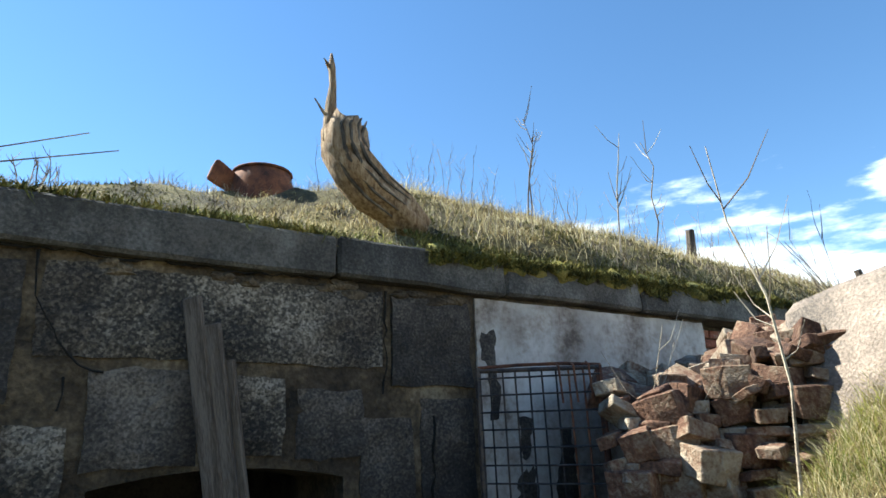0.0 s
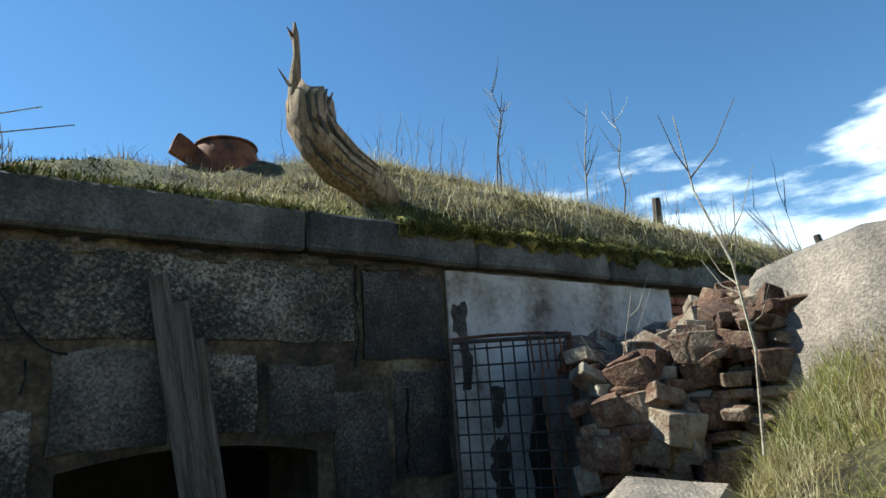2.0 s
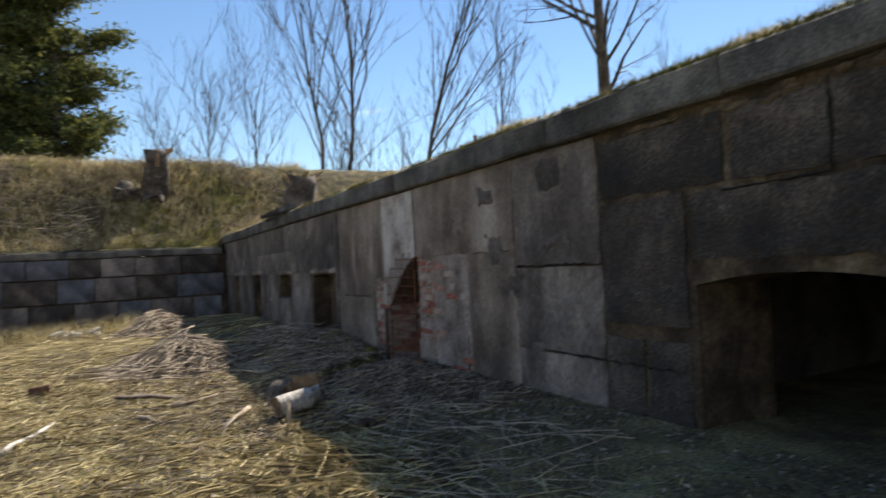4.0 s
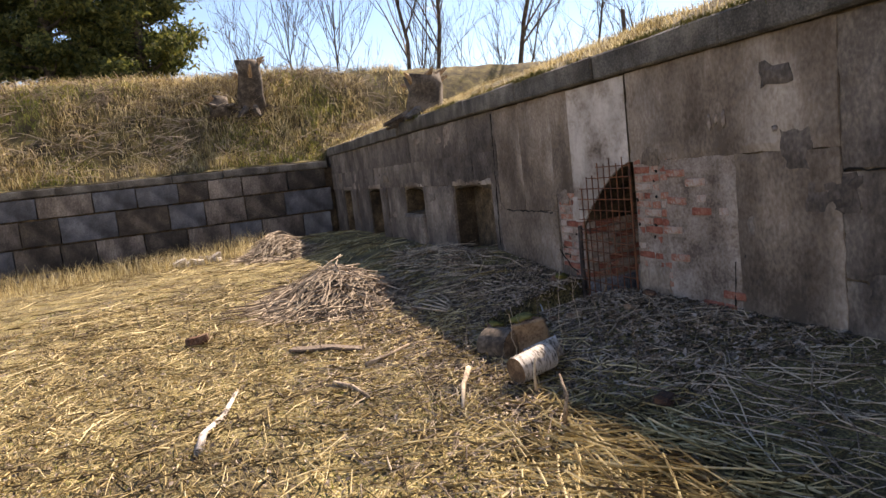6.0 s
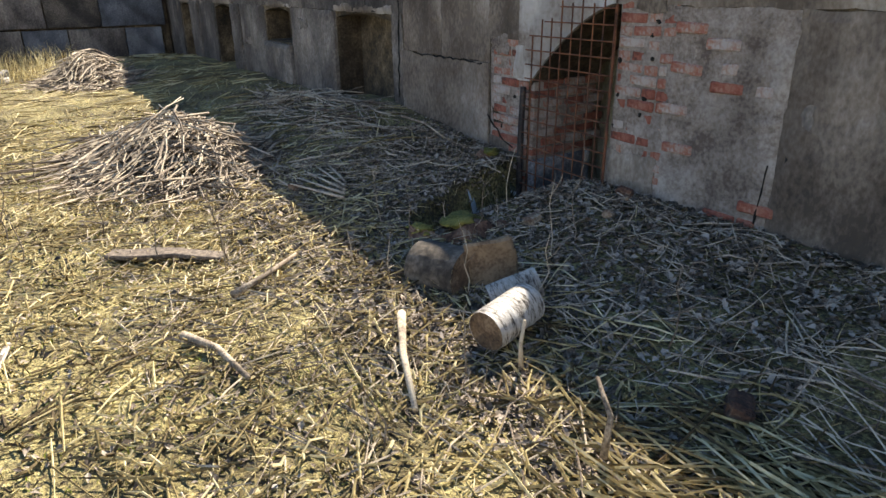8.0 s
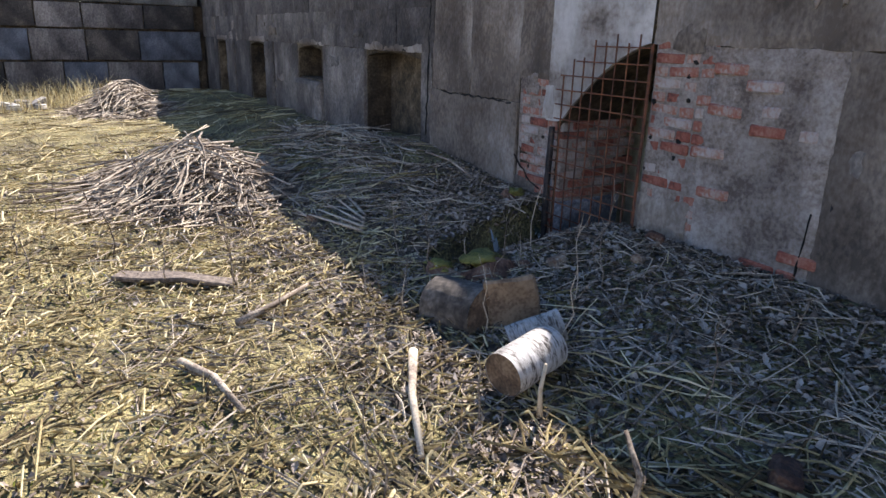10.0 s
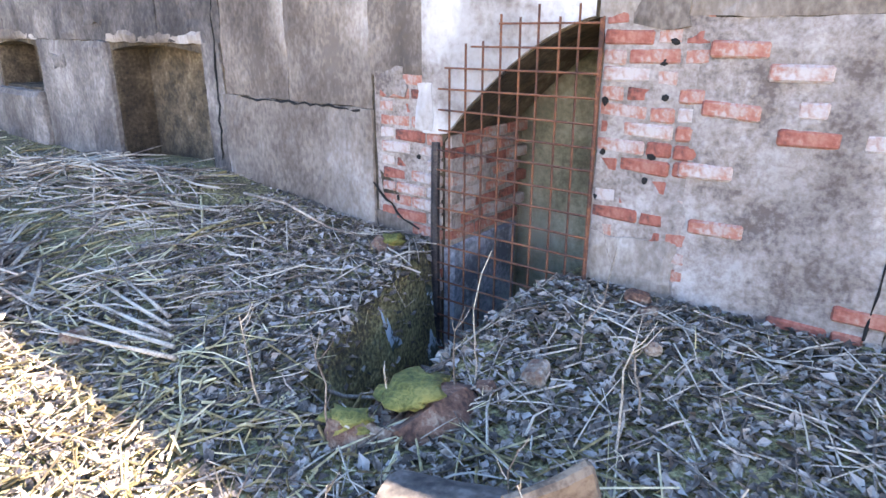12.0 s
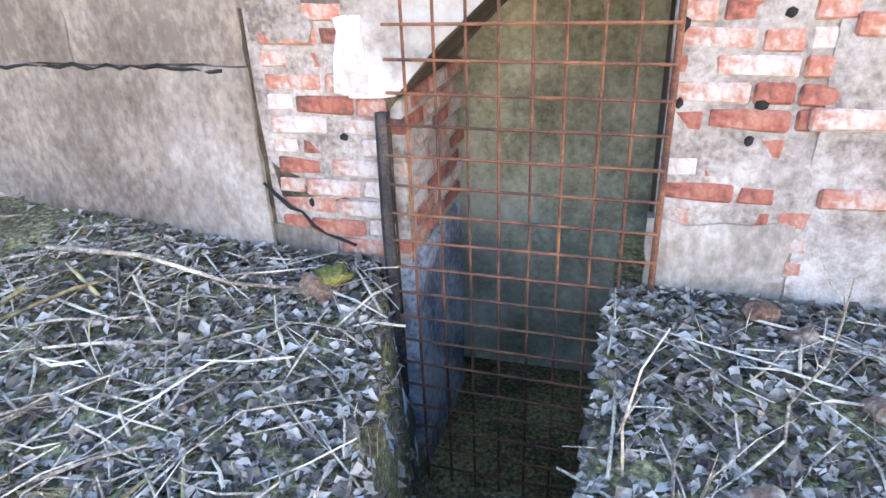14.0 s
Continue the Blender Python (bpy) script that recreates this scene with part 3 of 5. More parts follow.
def mound_z(x, y):
    z = 1.10 + (x - 3.35) * 0.62 + (1.7 - y) * 0.30 + 0.10 * nz2(x, y, 2.5, 4)
    edge = min(smooth01((x - 2.45) / 0.9), smooth01((2.45 - y) / 0.45), smooth01((y + 1.5) / 1.2))
    return -0.1 + (min(z, 2.5) + 0.1) * edge


mound = tagged(new("grassy_mound", sheet("grassy_mound", steps((2.4, 6.0, 0.1)), steps((-1.5, 2.45, 0.1)), mound_z, TURF)), "sunlit mound of dry tufted grass", "mound", kind="structure")
slab = tagged(new("stone_slab", finish("stone_slab", rough_block(0.55, 0.5, 0.22, rng, 0.03, 0.04), PALE_GRANITE)), "pale stone slab at the foot of the mound", "stone")
slab.matrix_basis = pose(3.12, 2.2, 1.06, 6, -8, 30)

# ruined rubble wall
rubble = empty("rubble_wall", pose(4.03, 2.6, 0), "ruined wall of broken brick and stone", "wall", kind="structure")
A_, B_ = Vector((3.66, 3.00, 0)), Vector((4.40, 2.16, 0))
part("core", finish("core", rough_block(0.38, 1.12, 1.62, rng, 0.05, 0.05, 4), MORTAR), rubble, "", pose(0.20, 0.13, 0.86, 0, 0, -50.5 + 90))

# logs and chunks of wood
def log(m, r, l, label, mat=BIRCH):
    ob = empty("birch_log", m, label, "log")
    v, f = tube([(0, 0, l * k / 6) for k in range(7)], [r * 0.99] * 7, 20, False)
    v = [p + noise.noise_vector(p * 9) * r * 0.07 * (0 if p.z < 0.01 or p.z > l - 0.01 else 1) for p in v]
    part("bark", mesh_of("bark", v, f, mat, True), ob)
    for z in (0.002, l - 0.002):
        vs = [(r * 0.97 * math.cos(a * math.pi / 10), r * 0.97 * math.sin(a * math.pi / 10), z) for a in range(20)]
        part("sawn_end", mesh_of("sawn_end", vs, [tuple(range(20))], ENDGRAIN), ob, "brown sawn end")
    return ob


log(pose(-7.60, 1.75, 0.26, -84, 0, 14), 0.105, 0.34, "short white birch log lying in dry grass")
log(pose(-7.92, 2.02, 0.22, -70, 0, -25), 0.085, 0.28, "short birch log half in shade")
log(pose(-8.58, 2.00, 0.19, 0, 84, 14), 0.17, 0.38, "thick mossy log section with a tan sawn face", BARK)
ch = tagged(new("wood_chunk", finish("wood_chunk", rough_block(0.28, 0.05, 0.34, rng, 0.02, 0.02), ENDGRAIN)), "split tan slab of firewood leaning on the log", "firewood")
ch.matrix_basis = pose(-8.14, 2.20, 0.29, 0, -14, 62)
bd = tagged(new("rotten_board", finish("rotten_board", rough_block(0.75, 0.14, 0.03, rng, 0.018, 0.008, 4), WOOD)), "rotten grey board lying on the grass", "board")
bd.matrix_basis = pose(-9.75, 0.72, ground_z(-9.75, 0.72) + 0.05, 0, 4, 62)


def stick(points, r, label, name="branch", mat=TWIG, cat="branch"):
    n = len(points)
    return tagged(new(name, mesh_of(name, *tube(points, [r * (1 - 0.5 * i / (n - 1)) for i in range(n)], 7), mat, True)), label, cat)


def on_ground(pairs, up=0.03):
    return [(x, y, ground_z(x, y) + up) for x, y in pairs]


stick(on_ground([(-7.74, -0.50), (-8.05, -0.47), (-8.4, -0.32), (-8.97, -0.19)]), 0.032, "pale bare curved branch on the grass", mat=BIRCH)
stick([(-6.7, 1.62, 0.2), (-6.72, 1.66, 0.35), (-6.82, 1.68, 0.46)], 0.016, "pale upright stub of a stick")
stick(on_ground([(-8.55, 0.56), (-8.3, 0.66), (-7.93, 0.70)], 0.05), 0.025, "stout pale stick on the grass")
stick(on_ground([(-8.10, 1.57), (-7.75, 1.38), (-7.35, 1.21)], 0.05), 0.025, "stout pale stick on the grass")
stick(on_ground([(-8.89, 0.91), (-9.05, 1.15), (-9.26, 1.43)], 0.05), 0.024, "grey branch on the grass")
stick([(-7.39, 1.80, 0.15), (-7.40, 1.80, 0.28), (-7.39, 1.81, 0.40)], 0.014, "pale upright stub of a stick")
for k in range(5):
    x, y = -10.3 + 0.12 * k, 2.35 - 0.06 * k
    stick(on_ground([(x - 0.15, y), (x - 0.85, y + 0.10 - 0.07 * k)], 0.05 + 0.01 * k), 0.013, "dry cane lying in the shade")
stick([(-9.62, 2.42, 0.15), (-9.45, 2.6, 0.02), (-9.2, 2.75, 0.03), (-9.05, 2.83, 0.08)], 0.012, "thin twig across the pit")
stick([(-10.95, 3.2, 0.62), (-10.6, 3.25, 0.60), (-10.3, 3.3, 0.50), (-10.1, 3.4, 0.45)], 0.010, "thin pale twig beside the doorway")
stick([(-8.96, 2.95, 0.2), (-8.98, 2.95, 0.45), (-8.95, 2.96, 0.62), (-8.90, 2.96, 0.74)], 0.0045, "tall dry stalk before the grille")

# low retaining wall along one side of the pit
vs, nu, nv = [], 26, 16
for j in range(nv + 1):
    for i in range(nu + 1):
        u, h = i / nu, j / nv
        y = 3.90 - 1.55 * u
        top = 0.30 - 0.18 * u + 0.05 * noise.noise(Vector((u * 7, 4, 0)))
        p = Vector((-9.86 + (3.93 - y) * 0.34 - 0.16 * h, y, -1.08 + (top + 1.08) * h))
        vs.append(p + noise.noise_vector(p * 4) * 0.05 + noise.noise_vector(p * 13) * 0.02)
for i in range(nu + 1):
    vs.append(vs[nv * (nu + 1) + i] + Vector((-0.30, -0.04, -0.03)))
fs = [(j * (nu + 1) + i, j * (nu + 1) + i + 1, (j + 1) * (nu + 1) + i + 1, (j + 1) * (nu + 1) + i) for j in range(nv + 1) for i in range(nu)]
tagged(new("wall_pit", mesh_of("wall_pit", vs, fs, PITWALL, True)), "mossy pit side wall with flaking pale blue plaster", "wall", kind="structure")

# mossy stones along the pit
for x, y, z, a, b, c, m in ((-8.92, 2.55, 0.13, 0.34, 0.30, 0.15, RUBBLE), (-9.02, 2.28, 0.11, 0.22, 0.18, 0.13, RUBBLE), (-8.86, 2.95, 0.11, 0.26, 0.24, 0.12, RUBBLE), (-10.12, 3.62, 0.22, 0.17, 0.15, 0.16, RUBBLE)):
    ob = empty("mossy_stone", pose(x, y, z, 0, 0, rng.uniform(0, 90)), "yellow-green mossy stone on the pit edge", "stone", "pit edge stones")
    part("stone", finish("stone", blob(a * 0.72, b * 0.72, c * 1.05, rng, 0.55, 2), m), ob)
    part("moss_cap", finish("moss_cap", blob(a * 0.42, b * 0.40, c * 0.28, rng, 0.8, 3), MOSS, True), ob, "yellow-green moss", pose(rng.uniform(-.04, .04), 0, c * 0.92))
for x, y, s in ((-8.55, 3.72, 0.07), (-8.45, 3.62, 0.05), (-8.3, 3.3, 0.06), (-8.62, 2.9, 0.08), (-8.75, 2.72, 0.05), (-11.15, -0.5, 0.13), (-6.6, 2.3, 0.09), (-10.7, 2.0, 0.08)):
    ob = tagged(new("brick_fragment", finish("brick_fragment", rough_block(s * 1.8, s * 1.2, s, rng, 0.015, 0.02, 1), RUBBLE)), "loose broken brick fragment on the ground", "brick", "loose fragments")
    ob.matrix_basis = pose(x, y, ground_z(x, y) + s * 0.4, rng.uniform(-20, 20), rng.uniform(-20, 20), rng.uniform(0, 180))
for k in range(12):
    x, y = -20.85 + rng.uniform(-0.35, 0.35), -0.4 + rng.uniform(-0.5, 0.5)
    s = rng.uniform(0.07, 0.13)
    ob = tagged(new("split_log", finish("split_log", rough_block(s * 3, s, s, rng, 0.01, 0.02, 1), BIRCH)), "pale split log in a small heap", "firewood", "small log heap")
    ob.matrix_basis = pose(x, y, ground_z(x, y) + s * 0.4 + 0.10 * rng.random(), 0, rng.uniform(-20, 20), rng.uniform(0, 180))


# ---------------------------------------------------------------- heaps of cut reeds and brushwood
def heap(name, cx, cy, rx, ry, h, n, length, rad, label, main_dir, seed, mat=TWIG):
    r = random.Random(seed)
    pieces = []
    for _ in range(n):
        a, q = r.uniform(0, 6.283), math.sqrt(r.random())
        x, y = cx + rx * q * math.cos(a), cy + ry * q * math.sin(a)
        z = h * (1 - q * q) * r.uniform(0.45, 1.0)
        d = main_dir + r.gauss(0, 0.55)
        l = length * r.uniform(0.4, 1.1)
        dx, dy, dz = math.cos(d) * l / 2, math.sin(d) * l / 2, r.gauss(0, 0.10) * l
        p = []
        for t in (-1, -0.3, 0.4, 1):
            xx, yy = x + dx * t + r.gauss(0, 0.02), y + dy * t + r.gauss(0, 0.02)
            qq = ((xx - cx) / rx) ** 2 + ((yy - cy) / ry) ** 2
            p.append((xx, yy, ground_z(xx, yy) + 0.015 + max(z * 0.5, z * (1.15 - qq)) * (1 if qq < 1.1 else 0.4) + dz * t * 0.5))
        s = rad * r.uniform(0.5, 1.5)
        pieces.append(tube(p, [s, s, s * 0.9, s * 0.6], 4, False))
    v, f = join(pieces)
    return tagged(new(name, mesh_of(name, v, f, mat)), label, "brushwood", kind="stuff")


heap("reed_heap", -12.2, 1.35, 1.25, 0.95, 0.50, 900, 1.1, 0.008, "heap of pale cut reeds and sticks", -0.5, 1)
heap("reed_heap", -12.8, 1.0, 1.1, 0.6, 0.30, 300, 1.5, 0.010, "heap of pale cut reeds and sticks", -0.9, 21)
heap("brush_heap", -19.6, 1.35, 1.1, 0.85, 0.55, 500, 1.2, 0.010, "heap of brushwood at the end of the courtyard", -0.6, 2)
heap("reed_heap", -5.4, 2.6, 1.5, 0.7, 0.05, 120, 1.0, 0.0042, "flattened dry canes along the wall foot", 0.1, 3)
heap("reed_heap", -6.1, 1.75, 1.0, 0.6, 0.08, 330, 0.8, 0.0055, "flattened dry canes along the wall foot", 0.5, 4, STRAW)
heap("reed_heap", -13.2, 3.2, 1.9, 0.5, 0.20, 260, 1.0, 0.007, "dark brushwood heaped against the wall", 0.2, 5)
heap("reed_heap", -11.2, 2.5, 1.1, 0.8, 0.06, 130, 0.6, 0.005, "scattered dry canes in the shade", 0.4, 6)


# ---------------------------------------------------------------- grass, litter and twigs
def blades(name, pts, hgt, wid, mat, label, cat, seed, lean=0.45):
    """Many thin bent blades, one mesh. pts: n x 3 roots."""
    r = np.random.RandomState(seed)
    n = len(pts)
    p = np.array(pts)
    a, b = r.uniform(0, 2 * np.pi, n), r.uniform(0, 2 * np.pi, n)
    h = hgt * r.uniform(0.35, 1.25, n)
    w = wid * r.uniform(0.6, 1.4, n)
    side = np.stack([np.cos(a), np.sin(a), 0 * a], 1) * w[:, None] / 2
    tilt = lean * np.abs(r.randn(n))
    up = np.stack([np.cos(b) * np.sin(tilt), np.sin(b) * np.sin(tilt), np.cos(tilt)], 1) * h[:, None]
    bend = np.stack([np.cos(b), np.sin(b), -0.3 + 0 * b], 1) * (h * r.uniform(0.05, 0.5, n))[:, None]
    v = np.stack([p - side, p + side, p + up * 0.55 + side * 0.7, p + up * 0.55 - side * 0.7, p + up + bend], 1).reshape(-1, 3)
    i = np.arange(n) * 5
    quads = np.stack([i, i + 1, i + 2, i + 3], 1).tolist()
    tris = np.stack([i + 3, i + 2, i + 4], 1).tolist()
    return tagged(new(name, mesh_of(name, v.tolist(), quads + tris, mat)), label, cat, kind="stuff")


def scatter(n, x0, x1, y0, y1, fn, seed, keep=None, sink=0.01):
    r = random.Random(seed)
    out = []
    while len(out) < n:
        x, y = r.uniform(x0, x1), r.uniform(y0, y1)
        if keep and not keep(x, y, r):
            continue
        out.append((x, y, fn(x, y) - sink))
    return out


def clumpy(s, t, o):
    return lambda x, y, r: nz2(x, y, s, o) + r.uniform(-0.35, 0.35) > t


blades("bank_grass", scatter(34000, -7, 9.5, 3.93, 6.6, bank_z, 1, clumpy(1.1, -0.02, 4)), 0.08, 0.006, STRAW, "dry yellow grass on the bank", "grass", 1, 0.9)
blades("bank_grass", scatter(9000, -7, 3.2, 3.92, 4.5, bank_z, 2, clumpy(2.0, 0.05, 9)), 0.07, 0.006, GREEN, "short green grass on the coping", "grass", 2)
blades("bank_grass", scatter(10000, 3.0, 12, 4.0, 7.5, bank_z, 3), 0.19, 0.005, STRAW, "tall dry grass on the bank", "grass", 3, 0.7)
blades("bank_grass", scatter(12000, -24, -7, 3.93, 6.2, bank_z, 4, clumpy(1.1, -0.05, 4)), 0.12, 0.009, STRAW, "dry yellow grass on the bank", "grass", 4)
blades("bank_grass", scatter(30000, -30.5, -24.8, -12, 8, bank_z, 5, clumpy(0.7, -0.1, 6)), 0.42, 0.016, STRAW, "tall straw-coloured grass on the far bank", "grass", 5, 0.6)
blades("bank_grass", scatter(6000, -29.5, -24.8, -8, 8, bank_z, 6, clumpy(0.6, 0.2, 7)), 0.25, 0.018, GREEN, "green grass on the far bank", "grass", 6)
blades("mound_grass", scatter(30000, 2.9, 5.0, -0.6, 2.35, mound_z, 7, clumpy(2.2, -0.05, 2)), 0.20, 0.0035, STRAW, "thick golden grass tufts on the mound", "grass", 7, 0.9)
blades("mound_grass", scatter(12000, 3.0, 5.0, -0.6, 2.3, mound_z, 8, clumpy(2.2, 0.1, 6)), 0.2, 0.004, GREEN, "green grass on the mound", "grass", 8, 0.8)
blades("block_grass", scatter(7000, 4.75, 5.6, 0.5, 2.1, lambda x, y: 2.26 + 0.05 * nz2(x, y, 3, 3), 25, clumpy(1.5, -0.1, 5)), 0.2, 0.004, STRAW, "golden grass growing over the granite block", "grass", 25, 1.0)
blades("bank_moss", scatter(26000, -7, 9.5, 3.93, 5.4, bank_z, 24, clumpy(1.3, 0.05, 19)), 0.04, 0.012, MOSS, "yellow-green moss patches on the bank", "moss", 24, 1.2)
blades("bank_scrub", scatter(11000, -7, 9.5, 3.95, 6.4, bank_z, 21, clumpy(1.6, 0.12, 12)), 0.15, 0.005, TWIG, "dead brown stalks on the bank", "grass", 21, 0.9)
blades("bank_scrub", scatter(9000, -30.5, -24.8, -12, 8, bank_z, 22, clumpy(0.9, 0.1, 12)), 0.4, 0.014, TWIG, "dead brown stalks on the far bank", "grass", 22, 0.9)
blades("courtyard_moss", scatter(9000, -22, -4, -4, 1.7, ground_z, 23, clumpy(0.9, 0.22, 15)), 0.03, 0.012, MOSS, "yellow-green moss patches in the grass", "moss", 23, 1.2)
blades("courtyard_grass", scatter(15000, -16, -4, -3.5, 2.0, ground_z, 9, clumpy(1.2, 0.08, 3)), 0.045, 0.008, GREEN, "sparse short green grass", "grass", 9, 0.9)
blades("courtyard_grass", scatter(42000, -24, -3, -5, 3.7, ground_z, 10, lambda x, y, r: pit_depth(x, y) < 0.3 and (y < 1.7 or r.random() < 0.22)), 0.11, 0.005, STRAW, "flattened dry grass in the courtyard", "grass", 10, 1.35)
blades("courtyard_grass", scatter(5000, -24, -20, -9, 1.5, ground_z, 12), 0.5, 0.010, STRAW, "tall dry stalks along the end wall", "grass", 12, 0.35)


def litter(name, n, x0, x1, y0, y1, size, mat, label, seed):
    """Dead leaves: bent four-cornered flakes lying at all angles."""
    r = np.random.RandomState(seed)
    pts = np.array(scatter(n, x0, x1, y0, y1, ground_z, seed, lambda x, y, q: pit_depth(x, y) < 0.8, -0.012))
    s = size * r.uniform(0.5, 1.4, n)
    a = r.uniform(0, 2 * np.pi, n)
    u = np.stack([np.cos(a), np.sin(a), r.randn(n) * 0.35], 1) * s[:, None]
    w = np.stack([-np.sin(a), np.cos(a), r.randn(n) * 0.35], 1) * (s * 0.55)[:, None]
    lift = np.stack([0 * a, 0 * a, s * r.uniform(0.1, 0.5, n)], 1)
    v = np.stack([pts - u, pts - w + lift, pts + u, pts + w + lift], 1).reshape(-1, 3)
    i = np.arange(n) * 4
    return tagged(new(name, mesh_of(name, v.tolist(), np.stack([i, i + 1, i + 2], 1).tolist() + np.stack([i, i + 2, i + 3], 1).tolist(), mat)), label, "leaves", kind="stuff")


litter("dead_leaves", 12000, -11.5, -6.5, 1.4, 3.9, 0.024, LEAF, "dead brown leaves on the ground", 31)
litter("dead_leaves", 3500, -11, -7.2, 1.2, 3.85, 0.03, LEAF, "dead brown leaves on the ground", 33)
litter("dead_leaves", 22000, -16, -3, -3.0, 3.9, 0.020, LEAF, "dead brown leaves on the ground", 32)


def strewn(name, n, x0, x1, y0, y1, length, rad, seed, label, mat=TWIG):
    r = random.Random(seed)
    pieces = []
    for x, y, z in scatter(n, x0, x1, y0, y1, ground_z, seed, lambda x, y, q: pit_depth(x, y) < 0.3, -0.02):
        d, l = r.uniform(0, 6.283), length * r.uniform(0.3, 1.4)
        p = []
        for t in (-1, 0.1, 1):
            xx, yy = x + math.cos(d) * l * t / 2 + r.gauss(0, 0.012), min(y + math.sin(d) * l * t / 2, 3.85)
            p.append((xx, yy, max(ground_z(xx, yy), z - 0.05) + 0.012 + abs(r.gauss(0, 0.02))))
        s = rad * r.uniform(0.5, 1.6)
        pieces.append(tube(p, [s, s, s * 0.5], 4, False))
    v, f = join(pieces)
    return tagged(new(name, mesh_of(name, v, f, mat)), label, "twigs", kind="stuff")


strewn("strewn_twigs", 1500, -11.5, -6, 0.3, 3.8, 0.32, 0.0035, 41, "dry twigs and stalks strewn in the shade")
strewn("strewn_twigs", 4200, -15, -3.5, -2.5, 2.6, 0.34, 0.004, 42, "pale dry stalks strewn over the grass", STRAW)
strewn("straw_chips", 6500, -12, -5, -2.2, 2.2, 0.09, 0.005, 44, "pale broken bits of straw on the grass", STRAW)
strewn("strewn_twigs", 1500, -24, -11, -4, 3.7, 0.5, 0.007, 43, "dry stalks strewn over the grass", STRAW)


pieces = []
br = random.Random(77)
for x, y, z in scatter(2200, -29.5, -24.9, -10, 7, bank_z, 77, clumpy(0.8, 0.0, 2), -0.03):
    d, l = br.uniform(0, 6.283), br.uniform(0.3, 1.2)
    e = Vector((math.cos(d) * l * 0.7, math.sin(d) * l, br.uniform(-0.1, 0.5) * l))
    pieces.append(tube([(x, y, z), Vector((x, y, z)) + e * 0.5 + Vector((0, 0, 0.05)), Vector((x, y, z)) + e], [0.013, 0.011, 0.006], 3, False))
tagged(new("bank_brushwood", mesh_of("bank_brushwood", *join(pieces), TWIG)), "tangled dry canes on the far bank", "brushwood", kind="stuff")


def weed(m, h, seed, label, r0=0.005, forks=5):
    r = random.Random(seed)
    ob = empty("dry_weed", m, label, "weed", "dry weeds")
    p = [(0, 0, -0.05)]
    for k in range(4):
        p.append((p[-1][0] + r.gauss(0, 0.05) * h, p[-1][1] + r.gauss(0, 0.05) * h, h * (k + 1) / 4))
    part("stem", mesh_of("stem", *tube(p, [r0, r0 * 0.9, r0 * 0.75, r0 * 0.6, r0 * 0.3], 5), TWIG), ob)
    for k in range(forks):
        i = r.randint(1, 3)
        a, l = r.uniform(0, 6.283), h * r.uniform(0.12, 0.35)
        q = Vector(p[i]) + (Vector(p[i + 1]) - Vector(p[i])) * r.random()
        e = q + Vector((math.cos(a) * l * 0.6, math.sin(a) * l * 0.6, l * 0.8))
        part("twig", mesh_of("twig", *tube([q, (q + e) / 2 + Vector((0, 0, -0.03 * h)), e], [r0 * 0.5, r0 * 0.4, r0 * 0.2], 4), TWIG), ob)
    return ob


for k in range(110):
    x = rng.uniform(3.0, 9.5)
    y = rng.uniform(4.1, 6.3)
    weed(pose(x, y, bank_z(x, y)), rng.uniform(0.2, 0.7), 1000 + k, "bare dry weed stalk on the bank", 0.003, 3)
for k, (x, y, h) in enumerate(((5.4, 4.35, 1.25), (4.6, 4.7, 1.05), (6.1, 4.5, 1.1), (4.9, 5.0, 1.0))):
    weed(pose(x, y, bank_z(x, y)), h, 200 + k, "tall bare sapling on the bank", 0.009, 9)
weed(pose(3.55, 1.98, 1.35, 0, -3, 0), 1.55, 222, "slender bare sapling beside the granite block", 0.008, 8)
weed(pose(3.95, 2.7, 0.15, 0, 4, 0), 2.0, 223, "slender bare sapling beside the rubble", 0.006, 6)
for k in range(16):
    x, y = rng.uniform(0.35, 1.0), rng.uniform(4.1, 4.6)
    weed(pose(x, y, bank_z(x, y)), rng.uniform(0.15, 0.34), 300 + k, "small dark dry weed on the coping", 0.005, 7)
for k in range(26):
    x, y = rng.uniform(-9.6, -7.0), rng.uniform(0.8, 3.3)
    if pit_depth(x, y) < 0.2:
        weed(pose(x, y, ground_z(x, y)), rng.uniform(0.18, 0.5), 400 + k, "dry broken weed stalk in the courtyard", 0.005, 3)
for k in range(16):
    x, y = rng.uniform(-14, -9), rng.uniform(-1.5, 1.2)
    weed(pose(x, y, ground_z(x, y)), rng.uniform(0.2, 0.5), 450 + k, "dry broken weed stalk in the courtyard", 0.005, 3)
for x0, x1, z1 in ((-0.25, 0.95, 0.42), (-0.05, 1.1, 0.35)):
    stick([(x0, 4.2, bank_z(x0, 4.2) + 0.03), ((x0 + x1) / 2, 4.1, bank_z(x0, 4.2) + 0.14), (x1, 4.0, COPE_TOP + z1)], 0.006, "thin bare twig arching over the coping")

# moss hanging over the coping
def hang(n, x0, x1, seed):
    r = random.Random(seed)
    out = []
    while len(out) < n:
        x = r.uniform(x0, x1)
        low = 0.16 * (0.5 + nz2(x, 0, 2.6, 3)) + 0.05 * nz2(x, 0, 9, 5)
        u = r.random()
        if r.random() < 0.45:
            out.append((x, COPE_Y - 0.012, COPE_TOP - u * max(low, 0.0)))
        else:
            out.append((x, COPE_Y + 0.35 * u, COPE_TOP - 0.02 + 0.25 * u))
    return out


